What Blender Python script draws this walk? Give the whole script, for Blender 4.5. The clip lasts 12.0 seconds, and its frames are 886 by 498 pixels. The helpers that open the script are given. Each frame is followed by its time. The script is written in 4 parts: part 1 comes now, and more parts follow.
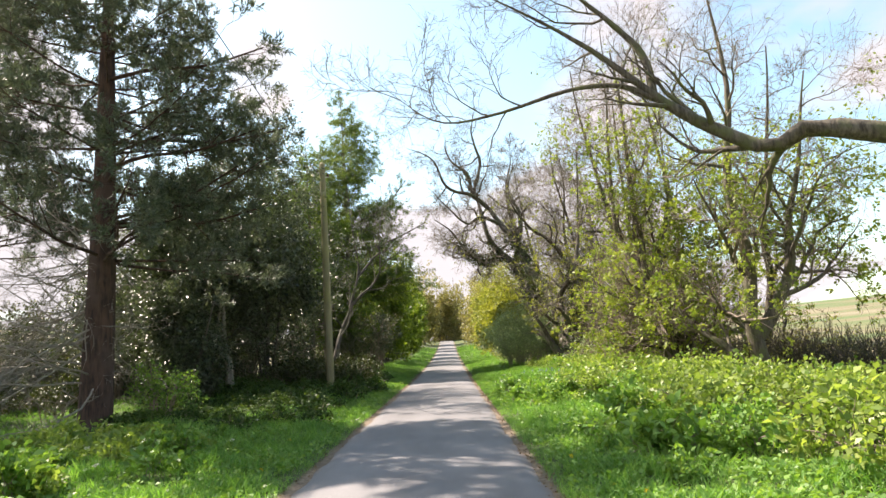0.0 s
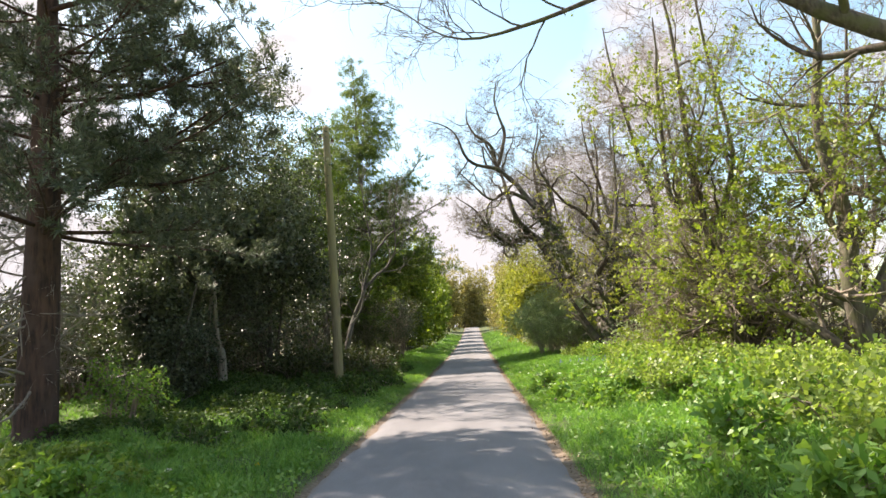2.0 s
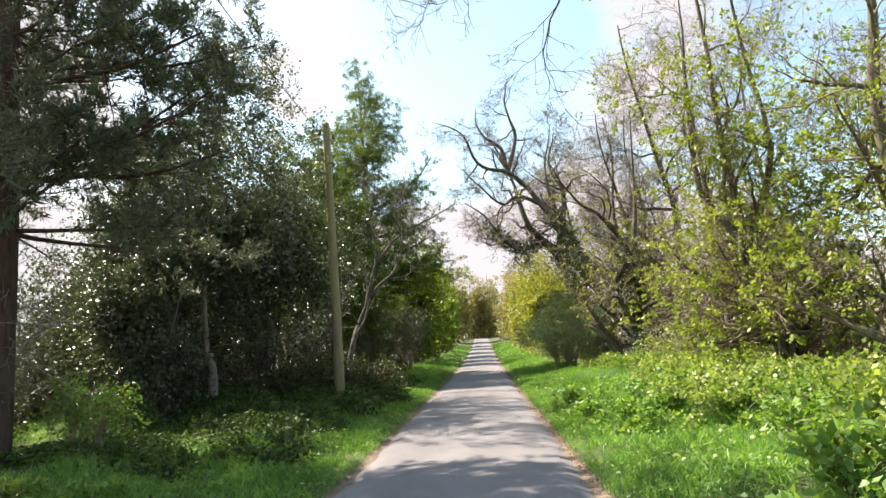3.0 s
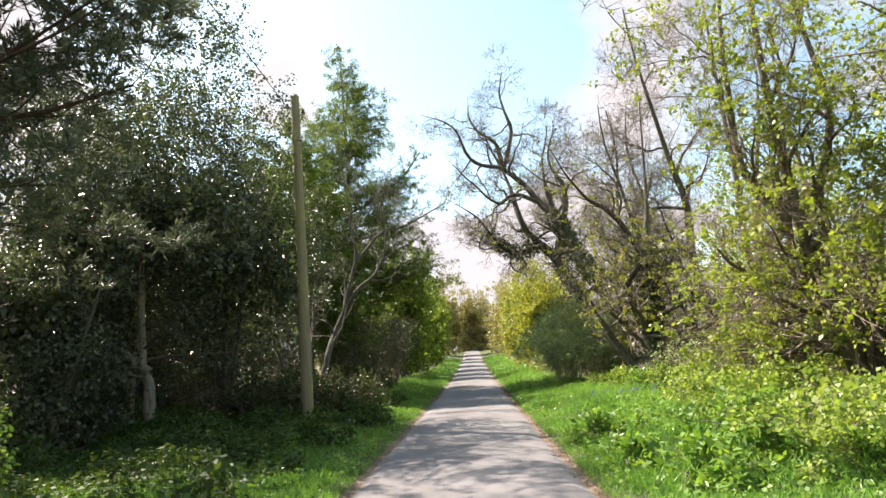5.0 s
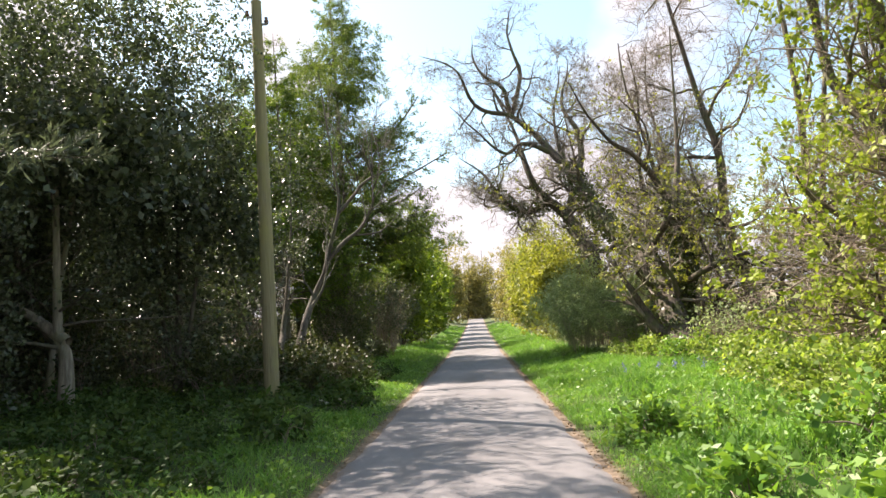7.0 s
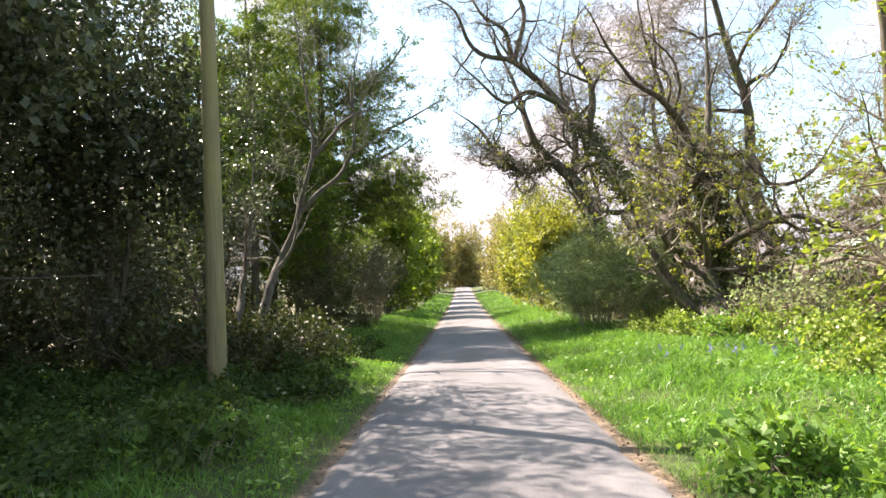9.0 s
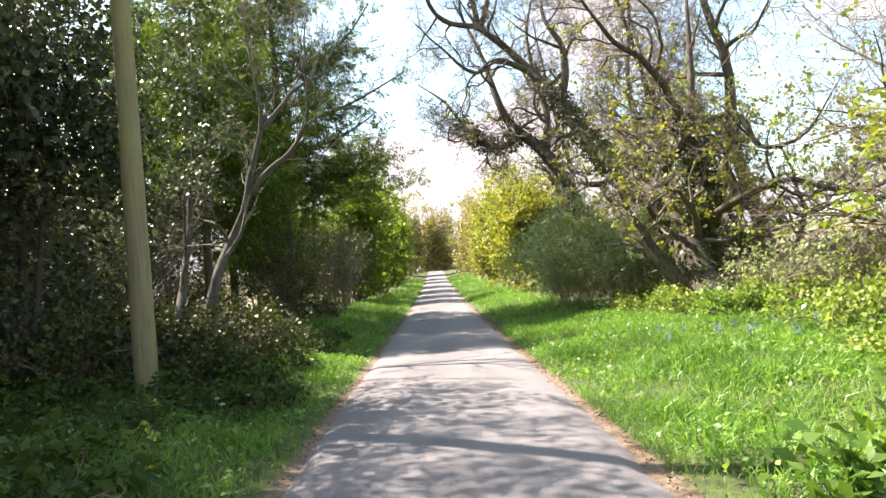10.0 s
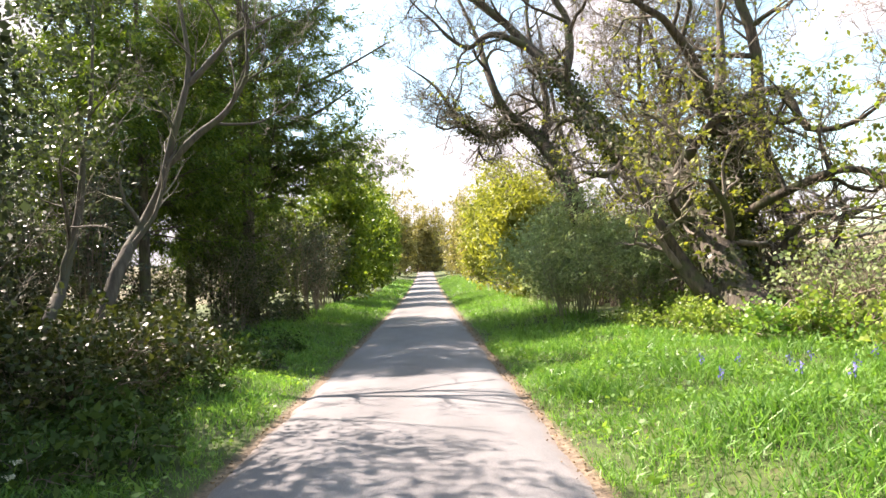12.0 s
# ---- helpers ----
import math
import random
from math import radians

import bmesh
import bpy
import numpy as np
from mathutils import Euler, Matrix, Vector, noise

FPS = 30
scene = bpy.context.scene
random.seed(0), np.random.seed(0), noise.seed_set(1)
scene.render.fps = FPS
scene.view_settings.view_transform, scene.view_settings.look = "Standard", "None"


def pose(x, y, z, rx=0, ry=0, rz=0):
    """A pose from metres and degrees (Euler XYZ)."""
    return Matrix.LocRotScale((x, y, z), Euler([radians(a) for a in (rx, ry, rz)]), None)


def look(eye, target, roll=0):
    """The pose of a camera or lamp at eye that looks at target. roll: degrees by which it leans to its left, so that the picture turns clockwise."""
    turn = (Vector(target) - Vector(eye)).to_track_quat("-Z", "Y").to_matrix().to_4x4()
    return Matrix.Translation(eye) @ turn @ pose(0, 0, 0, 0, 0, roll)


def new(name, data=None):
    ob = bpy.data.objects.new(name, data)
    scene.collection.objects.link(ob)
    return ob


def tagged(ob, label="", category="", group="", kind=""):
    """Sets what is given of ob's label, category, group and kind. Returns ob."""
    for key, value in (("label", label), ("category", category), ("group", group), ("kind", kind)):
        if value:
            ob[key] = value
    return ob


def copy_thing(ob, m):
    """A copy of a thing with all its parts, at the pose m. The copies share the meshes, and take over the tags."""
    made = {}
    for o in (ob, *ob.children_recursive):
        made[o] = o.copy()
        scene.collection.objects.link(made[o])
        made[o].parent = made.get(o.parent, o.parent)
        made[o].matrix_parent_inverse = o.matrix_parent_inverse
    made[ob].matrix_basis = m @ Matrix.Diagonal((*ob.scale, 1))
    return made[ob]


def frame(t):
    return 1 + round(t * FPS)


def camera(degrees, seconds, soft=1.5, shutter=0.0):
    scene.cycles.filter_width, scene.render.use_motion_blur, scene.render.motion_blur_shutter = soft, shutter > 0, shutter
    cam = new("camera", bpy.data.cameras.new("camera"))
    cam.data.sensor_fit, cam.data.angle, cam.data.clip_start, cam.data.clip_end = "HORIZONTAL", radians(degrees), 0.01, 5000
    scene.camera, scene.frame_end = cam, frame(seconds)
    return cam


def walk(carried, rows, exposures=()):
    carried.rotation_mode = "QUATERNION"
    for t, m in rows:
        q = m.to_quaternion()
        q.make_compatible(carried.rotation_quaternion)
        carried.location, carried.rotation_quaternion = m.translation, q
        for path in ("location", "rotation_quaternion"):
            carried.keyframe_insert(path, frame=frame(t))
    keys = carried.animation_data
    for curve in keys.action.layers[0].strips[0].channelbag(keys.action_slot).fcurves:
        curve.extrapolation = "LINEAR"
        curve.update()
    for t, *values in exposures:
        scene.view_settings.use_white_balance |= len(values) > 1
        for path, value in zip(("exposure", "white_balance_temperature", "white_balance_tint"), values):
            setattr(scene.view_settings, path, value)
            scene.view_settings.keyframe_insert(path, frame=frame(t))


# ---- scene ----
cam = camera(69.0, 12.0, soft=1.5)
METRES, EYE, TILT, LEAN, TURN = 19.5, 1.55, 0.0, 0.0, 0.0
ROWS = [
    (0.0, 0.0, 0.0, 0.0, 0.62, 9.19, 3.83),
    (0.5, 0.0057, 0.0415, -0.0012, 3.09, 7.49, 0.76),
    (1.0, 0.0043, 0.0857, 0.0004, 4.09, 4.86, 3.04),
    (1.5, 0.0024, 0.127, 0.0019, 5.23, 7.51, 3.65),
    (2.0, 0.0003, 0.1723, 0.0028, 2.84, 8.18, 4.44),
    (2.5, -0.0011, 0.2147, 0.0038, 3.58, 8.69, 4.61),
    (4.5, -0.0152, 0.3863, 0.0036, 3.72, 10.19, 4.54),
    (5.0, -0.0136, 0.4261, 0.0042, 2.74, 10.27, 4.55),
    (5.5, -0.0149, 0.4716, 0.0038, 3.6, 10.09, 5.17),
    (6.0, -0.0113, 0.5139, 0.0036, 2.16, 8.81, 3.34),
    (6.5, -0.0106, 0.5591, 0.0031, 2.79, 7.87, 3.84),
    (8.5, -0.0276, 0.7181, 0.0074, 2.67, 6.58, 5.55),
    (9.0, -0.0293, 0.7592, 0.0072, 1.84, 4.59, 3.35),
    (9.5, -0.0327, 0.8008, 0.0082, 0.82, 4.08, 4.74),
    (10.0, -0.0284, 0.839, 0.0072, -0.57, 2.99, 5.53),
    (10.5, -0.0258, 0.8795, 0.0085, 0.75, 2.53, 5.27),
    (11.0, -0.0182, 0.9171, 0.0073, 1.23, 2.71, 3.24),
    (11.5, -0.0132, 0.9565, 0.0073, -0.03, 2.54, 2.66),
    (12.0, -0.0071, 0.9944, 0.0069, -1.3, 3.06, 3.87),
]
walk(cam, [(t, pose(0, 0, EYE, TILT, LEAN, TURN) @ pose(METRES * x, METRES * y, METRES * z, 90 + pitch, roll, yaw)) for t, x, y, z, yaw, pitch, roll in ROWS], exposures=[(0.0, 1.49, 7200, 19), (6.0, 1.51, 7200, 20), (9.0, 1.85, 7150, 22), (12.0, 1.94, 7150, 22)])


# ---- world, sun ----
SUN_EL, SUN_AZ = radians(49), radians(36)   # azimuth: ahead of square-left
SUN_DIR = Vector((-math.cos(SUN_EL) * math.cos(SUN_AZ), math.cos(SUN_EL) * math.sin(SUN_AZ), math.sin(SUN_EL)))
world = bpy.data.worlds.new("sky")
scene.world = world
world.use_nodes = True
wn, wl = world.node_tree.nodes, world.node_tree.links
wn.clear()
sky = wn.new("ShaderNodeTexSky")
sky.sky_type, sky.sun_disc, sky.sun_elevation = "NISHITA", False, SUN_EL
sky.sun_rotation = math.atan2(SUN_DIR.x, SUN_DIR.y) % (2 * math.pi)
tc = wn.new("ShaderNodeTexCoord")
sep = wn.new("ShaderNodeSeparateXYZ")
wl.new(tc.outputs["Generated"], sep.inputs[0])
zz = wn.new("ShaderNodeMath"); zz.operation = "ADD"; zz.inputs[1].default_value = 0.22
wl.new(sep.outputs[2], zz.inputs[0])
flat = wn.new("ShaderNodeVectorMath"); flat.operation = "DIVIDE"
cz = wn.new("ShaderNodeCombineXYZ")
for i in range(3):
    wl.new(zz.outputs[0], cz.inputs[i])
wl.new(tc.outputs["Generated"], flat.inputs[0]); wl.new(cz.outputs[0], flat.inputs[1])
cmap = wn.new("ShaderNodeMapping"); cmap.inputs["Location"].default_value = (3.1, 1.7, 0.0)
wl.new(flat.outputs[0], cmap.inputs[0])
cn = wn.new("ShaderNodeTexNoise"); cn.inputs["Scale"].default_value = 1.15; cn.inputs["Detail"].default_value = 7; cn.inputs["Roughness"].default_value = 0.52
wl.new(cmap.outputs[0], cn.inputs["Vector"])
low = wn.new("ShaderNodeMapRange"); low.inputs[1].default_value = 0.0; low.inputs[2].default_value = 0.75; low.inputs[3].default_value = 0.12; low.inputs[4].default_value = -0.16
wl.new(sep.outputs[2], low.inputs[0])
cadd = wn.new("ShaderNodeMath"); cadd.operation = "ADD"
wl.new(cn.outputs[0], cadd.inputs[0]); wl.new(low.outputs[0], cadd.inputs[1])
cr = wn.new("ShaderNodeValToRGB"); cr.color_ramp.elements[0].position = 0.45; cr.color_ramp.elements[1].position = 0.55
# a wide blue opening in the cloud above the lane
gdot = wn.new("ShaderNodeVectorMath"); gdot.operation = "DOT_PRODUCT"; gdot.inputs[1].default_value = Vector((-0.13, 0.83, 0.51)).normalized()
wl.new(tc.outputs["Generated"], gdot.inputs[0])
gap = wn.new("ShaderNodeMapRange"); gap.interpolation_type = "SMOOTHSTEP"
gap.inputs[1].default_value, gap.inputs[2].default_value, gap.inputs[3].default_value, gap.inputs[4].default_value = 0.92, 0.985, 0.04, -0.20
wl.new(gdot.outputs["Value"], gap.inputs[0])
cgap = wn.new("ShaderNodeMath"); cgap.operation = "ADD"
wl.new(cadd.outputs[0], cgap.inputs[0]); wl.new(gap.outputs[0], cgap.inputs[1])
clouds = cgap.outputs[0]
# a white puff above the conifers, and thin cloud low over the fields
for way, edge, core, amount in (((-36, 100, 60), 0.965, 0.992, -0.2), ((-27.5, 100, 46.5), 0.9962, 0.9992, 0.40), ((62, 100, 8.0), 0.97, 0.997, -0.16)):
    d = wn.new("ShaderNodeVectorMath"); d.operation = "DOT_PRODUCT"; d.inputs[1].default_value = Vector(way).normalized()
    wl.new(tc.outputs["Generated"], d.inputs[0])
    puff = wn.new("ShaderNodeMapRange"); puff.interpolation_type = "SMOOTHSTEP"
    puff.inputs[1].default_value, puff.inputs[2].default_value, puff.inputs[3].default_value, puff.inputs[4].default_value = edge, core, 0.0, amount
    wl.new(d.outputs["Value"], puff.inputs[0])
    total = wn.new("ShaderNodeMath"); total.operation = "ADD"
    wl.new(clouds, total.inputs[0]); wl.new(puff.outputs[0], total.inputs[1])
    clouds = total.outputs[0]
wl.new(clouds, cr.inputs[0])
tint = wn.new("ShaderNodeMix"); tint.data_type = "RGBA"; tint.blend_type = "MULTIPLY"; tint.inputs[0].default_value = 1.0
tint.inputs[7].default_value = (2.45, 2.85, 2.5, 1)
wl.new(sky.outputs[0], tint.inputs[6])
cmix = wn.new("ShaderNodeMix"); cmix.data_type = "RGBA"
wl.new(cr.outputs[0], cmix.inputs[0]); wl.new(tint.outputs[2], cmix.inputs[6])
cmix.inputs[7].default_value = (7.2, 7.45, 8.0, 1)
bgn = wn.new("ShaderNodeBackground"); bgn.inputs[1].default_value = 0.047
wl.new(cmix.outputs[2], bgn.inputs[0])
wout = wn.new("ShaderNodeOutputWorld"); wl.new(bgn.outputs[0], wout.inputs[0])
sun = new("sun", bpy.data.lights.new("sun", "SUN"))
sun.data.energy, sun.data.angle, sun.data.color = 5.0, radians(0.55), (1.0, 0.95, 0.86)
sun.matrix_world = look(SUN_DIR * 60, (0, 0, 0))


# ---- materials ----
def base_mat(name):
    m = bpy.data.materials.new(name)
    m.use_nodes = True
    t = m.node_tree
    return m, t.nodes, t.links, t.nodes["Principled BSDF"]


def noise_node(n, l, scale, detail=4, rough=0.55, stretch=None):
    c = n.new("ShaderNodeTexCoord")
    x = n.new("ShaderNodeTexNoise")
    x.inputs["Scale"].default_value, x.inputs["Detail"].default_value, x.inputs["Roughness"].default_value = scale, detail, rough
    if stretch:
        mp = n.new("ShaderNodeMapping")
        mp.inputs["Scale"].default_value = stretch
        l.new(c.outputs["Object"], mp.inputs[0])
        l.new(mp.outputs[0], x.inputs["Vector"])
    else:
        l.new(c.outputs["Object"], x.inputs["Vector"])
    return x.outputs[0]


def ramp(n, l, src, stops):
    r = n.new("ShaderNodeValToRGB")
    e = r.color_ramp.elements
    while len(e) < len(stops):
        e.new(0.5)
    for k, (p, c) in zip(e, stops):
        k.position, k.color = p, (*c, 1)
    l.new(src, r.inputs[0])
    return r.outputs[0]


def mixc(n, l, a, b, f, mode="MIX"):
    x = n.new("ShaderNodeMix")
    x.data_type, x.blend_type = "RGBA", mode
    for sock, v in ((0, f), (6, a), (7, b)):
        if isinstance(v, (int, float)):
            x.inputs[sock].default_value = v
        elif isinstance(v, tuple):
            x.inputs[sock].default_value = (*v, 1)
        else:
            l.new(v, x.inputs[sock])
    return x.outputs[2]


def bump(n, l, p, src, dist, strength=0.6):
    b = n.new("ShaderNodeBump")
    b.inputs["Strength"].default_value, b.inputs["Distance"].default_value = strength, dist
    l.new(src, b.inputs["Height"])
    l.new(b.outputs[0], p.inputs["Normal"])


def bark(name, c1, c2, c3, scale=6.0, rough=0.9):
    """Bark: ridges along the stem, and patches of lichen or moss in the third colour."""
    m, n, l, p = base_mat(name)
    ridges = noise_node(n, l, scale * 4, 5, 0.6, (1, 1, 0.18))
    col = ramp(n, l, ridges, [(0.35, c1), (0.65, c2)])
    patch = ramp(n, l, noise_node(n, l, scale * 0.5, 5, 0.6), [(0.48, (0, 0, 0)), (0.62, (1, 1, 1))])
    l.new(mixc(n, l, col, c3, patch), p.inputs["Base Color"])
    p.inputs["Roughness"].default_value = rough
    bump(n, l, p, ridges, 0.03, 0.8)
    return m


def leafy(name, dark, light, rough=0.5, through_light=0.35, glow=(1.25, 1.2, 0.5), spec=0.35):
    """Leaves: hue varies from leaf to leaf, and sunlight passes through the blade."""
    m, n, l, p = base_mat(name)
    g = n.new("ShaderNodeNewGeometry")
    col = ramp(n, l, g.outputs["Random Per Island"], [(0.0, dark), (1.0, light)])
    big = noise_node(n, l, 0.9, 3)
    col = mixc(n, l, col, ramp(n, l, big, [(0.3, (0.72, 0.78, 0.72)), (0.7, (1.2, 1.12, 1.0))]), 1.0, "MULTIPLY")
    l.new(col, p.inputs["Base Color"])
    p.inputs["Roughness"].default_value, p.inputs["Specular IOR Level"].default_value = rough, spec
    tr = n.new("ShaderNodeBsdfTranslucent")
    l.new(mixc(n, l, col, glow, 1.0, "MULTIPLY"), tr.inputs[0])
    ms = n.new("ShaderNodeMixShader")
    ms.inputs[0].default_value = through_light
    l.new(p.outputs[0], ms.inputs[1]); l.new(tr.outputs[0], ms.inputs[2])
    l.new(ms.outputs[0], n["Material Output"].inputs[0])
    return m


def asphalt_mat():
    m, n, l, p = base_mat("worn_asphalt")
    grain = noise_node(n, l, 95, 3, 0.7)
    big = noise_node(n, l, 0.8, 5, 0.6, (1, 0.35, 1))
    c = ramp(n, l, grain, [(0.3, (0.105, 0.103, 0.107)), (0.7, (0.245, 0.24, 0.245))])
    c = mixc(n, l, c, ramp(n, l, big, [(0.3, (0.72, 0.71, 0.70)), (0.7, (1.22, 1.2, 1.18))]), 1.0, "MULTIPLY")
    tcn = n.new("ShaderNodeTexCoord"); sp = n.new("ShaderNodeSeparateXYZ"); l.new(tcn.outputs["Object"], sp.inputs[0])
    # mud and crumbs along both edges
    ed = n.new("ShaderNodeMath"); ed.operation = "ABSOLUTE"
    sh = n.new("ShaderNodeMath"); sh.operation = "ADD"; sh.inputs[1].default_value = 0.515
    l.new(sp.outputs[0], sh.inputs[0]); l.new(sh.outputs[0], ed.inputs[0])
    wob = n.new("ShaderNodeMath"); wob.operation = "MULTIPLY_ADD"; wob.inputs[1].default_value = 0.5
    l.new(noise_node(n, l, 2.2, 6, 0.65), wob.inputs[0]); l.new(ed.outputs[0], wob.inputs[2])
    mr = n.new("ShaderNodeMapRange"); mr.inputs[1].default_value, mr.inputs[2].default_value = 1.62, 1.86
    l.new(wob.outputs[0], mr.inputs[0])
    c = mixc(n, l, c, (0.19, 0.135, 0.095), mr.outputs[0])
    l.new(c, p.inputs["Base Color"])
    p.inputs["Roughness"].default_value = 0.88
    bump(n, l, p, grain, 0.006, 0.7)
    return m


def ground_mat():
    m, n, l, p = base_mat("verge_soil_and_field")
    soil = ramp(n, l, noise_node(n, l, 3.0, 6, 0.65), [(0.3, (0.035, 0.045, 0.015)), (0.55, (0.06, 0.09, 0.02)), (0.75, (0.10, 0.075, 0.04))])
    field = ramp(n, l, noise_node(n, l, 0.02, 4, 0.5, (1, 2.5, 1)), [(0.38, (0.08, 0.12, 0.035)), (0.5, (0.17, 0.14, 0.08)), (0.62, (0.21, 0.19, 0.12))])
    tcn = n.new("ShaderNodeTexCoord"); sp = n.new("ShaderNodeSeparateXYZ"); l.new(tcn.outputs["Object"], sp.inputs[0])
    ab = n.new("ShaderNodeMath"); ab.operation = "ABSOLUTE"; l.new(sp.outputs[0], ab.inputs[0])
    mr = n.new("ShaderNodeMapRange"); mr.inputs[1].default_value, mr.inputs[2].default_value = 13, 17
    l.new(ab.outputs[0], mr.inputs[0])
    ed = n.new("ShaderNodeMath"); ed.operation = "ADD"; ed.inputs[1].default_value = 0.515; l.new(sp.outputs[0], ed.inputs[0])
    ea = n.new("ShaderNodeMath"); ea.operation = "ABSOLUTE"; l.new(ed.outputs[0], ea.inputs[0])
    er = n.new("ShaderNodeMapRange"); er.inputs[1].default_value, er.inputs[2].default_value = 1.53, 1.64
    l.new(ea.outputs[0], er.inputs[0])
    crumbs = ramp(n, l, noise_node(n, l, 16, 5, 0.7), [(0.35, (0.08, 0.055, 0.035)), (0.65, (0.24, 0.18, 0.125))])
    soil = mixc(n, l, crumbs, soil, er.outputs[0])
    l.new(mixc(n, l, soil, field, mr.outputs[0]), p.inputs["Base Color"])
    p.inputs["Roughness"].default_value = 0.95
    bump(n, l, p, noise_node(n, l, 14, 5), 0.03, 0.7)
    return m


def stone_mat():
    m, n, l, p = base_mat("lichened_stone")
    info = n.new("ShaderNodeObjectInfo")
    c = ramp(n, l, info.outputs["Random"], [(0, (0.16, 0.14, 0.12)), (1, (0.30, 0.27, 0.23))])
    c = mixc(n, l, c, (0.10, 0.12, 0.06), ramp(n, l, noise_node(n, l, 5, 5), [(0.5, (0, 0, 0)), (0.65, (1, 1, 1))]))
    l.new(c, p.inputs["Base Color"])
    p.inputs["Roughness"].default_value = 0.92
    bump(n, l, p, noise_node(n, l, 20, 6), 0.03)
    return m


def pole_mat():
    m, n, l, p = base_mat("weathered_pole_wood")
    g = noise_node(n, l, 30, 5, 0.6, (1, 1, 0.05))
    c = ramp(n, l, g, [(0.3, (0.18, 0.16, 0.09)), (0.7, (0.31, 0.27, 0.165))])
    alg = ramp(n, l, noise_node(n, l, 1.6, 5, 0.6, (1, 1, 0.4)), [(0.44, (0, 0, 0)), (0.62, (0.9, 0.9, 0.9))])
    c = mixc(n, l, c, (0.28, 0.26, 0.105), alg)
    l.new(c, p.inputs["Base Color"]); p.inputs["Roughness"].default_value = 0.85
    bump(n, l, p, g, 0.01)
    return m


def plain(name, c, rough=0.7, metal=0.0):
    m, n, l, p = base_mat(name)
    l.new(ramp(n, l, noise_node(n, l, 12, 4), [(0.3, tuple(v * 0.75 for v in c)), (0.7, tuple(v * 1.2 for v in c))]), p.inputs["Base Color"])
    p.inputs["Roughness"].default_value, p.inputs["Metallic"].default_value = rough, metal
    return m


M_ROAD, M_GROUND, M_STONE, M_POLE = asphalt_mat(), ground_mat(), stone_mat(), pole_mat()
M_PINEBARK = bark("pine_bark", (0.03, 0.02, 0.016), (0.105, 0.06, 0.043), (0.085, 0.055, 0.045), 3.0)
M_DEADWOOD = bark("dead_twig_bark", (0.20, 0.17, 0.145), (0.36, 0.32, 0.28), (0.28, 0.27, 0.22), 5.0)
M_BARK = bark("grey_bark", (0.05, 0.04, 0.03), (0.16, 0.135, 0.10), (0.11, 0.115, 0.05), 4.0)
M_TWIG = bark("brown_twig_bark", (0.14, 0.105, 0.085), (0.30, 0.235, 0.19), (0.24, 0.21, 0.14), 4.0)
M_BUSHTWIG = bark("grey_green_twig_bark", (0.19, 0.20, 0.12), (0.36, 0.37, 0.23), (0.28, 0.31, 0.17), 4.0)
M_OAKTWIG = bark("grey_oak_twig_bark", (0.105, 0.088, 0.07), (0.25, 0.21, 0.17), (0.18, 0.165, 0.11), 4.0)
M_ASH = bark("pale_ash_bark", (0.13, 0.115, 0.09), (0.30, 0.27, 0.22), (0.19, 0.19, 0.11), 3.0)
M_OAK = bark("dark_oak_bark", (0.03, 0.024, 0.018), (0.115, 0.092, 0.066), (0.07, 0.08, 0.03), 4.0)
M_HOLLYBARK = bark("holly_bark", (0.06, 0.051, 0.041), (0.13, 0.113, 0.092), (0.082, 0.082, 0.053), 3.0)
M_NEEDLE = leafy("pine_needles", (0.065, 0.088, 0.066), (0.17, 0.21, 0.15), 0.45, 0.22, (1.1, 1.1, 0.8))
M_LARCH = leafy("fresh_conifer_needles", (0.06, 0.13, 0.022), (0.19, 0.28, 0.05), 0.55, 0.35)
M_SPRUCE = leafy("deep_green_conifer_needles", (0.055, 0.105, 0.03), (0.17, 0.25, 0.065), 0.55, 0.38)
M_HOLLY = leafy("glossy_holly_leaves", (0.036, 0.050, 0.034), (0.15, 0.178, 0.118), 0.4, 0.22, (1.1, 1.3, 0.6), 0.4)
M_SYC = leafy("young_sycamore_leaves", (0.16, 0.23, 0.04), (0.36, 0.41, 0.09), 0.45, 0.42, (1.05, 1.15, 0.5))
M_BRAMBLE = leafy("bramble_leaves", (0.125, 0.215, 0.045), (0.38, 0.46, 0.14), 0.42, 0.45, (1.05, 1.15, 0.5))
M_GRASS = leafy("verge_grass", (0.10, 0.25, 0.055), (0.26, 0.45, 0.135), 0.4, 0.45, (1.1, 1.2, 0.5))
M_HERB = leafy("verge_herbs", (0.09, 0.22, 0.04), (0.25, 0.41, 0.11), 0.45, 0.4)
# deep green herb colour, taken darker still to stand in for tree shade
M_SHADED_HERB = leafy("herbs_darkened_for_shade", (0.032, 0.07, 0.02), (0.10, 0.165, 0.05), 0.6, 0.3, spec=0.2)
M_IVY = leafy("ivy_leaves", (0.032, 0.05, 0.016), (0.11, 0.135, 0.042), 0.45, 0.2)
M_YELLOW = leafy("yellow_green_spring_leaves", (0.17, 0.21, 0.05), (0.33, 0.36, 0.09), 0.55, 0.42)
M_MID = leafy("fresh_green_leaves", (0.08, 0.15, 0.02), (0.24, 0.33, 0.055), 0.5, 0.4)
M_BUSH = leafy("grey_green_leaves", (0.23, 0.30, 0.15), (0.42, 0.50, 0.28), 0.5, 0.48, (1.05, 1.1, 0.8))
M_BUD = leafy("russet_buds", (0.20, 0.19, 0.09), (0.38, 0.36, 0.17), 0.6, 0.35)
M_LITTER = leafy("dead_leaf_litter", (0.11, 0.07, 0.045), (0.30, 0.21, 0.13), 0.8, 0.1)
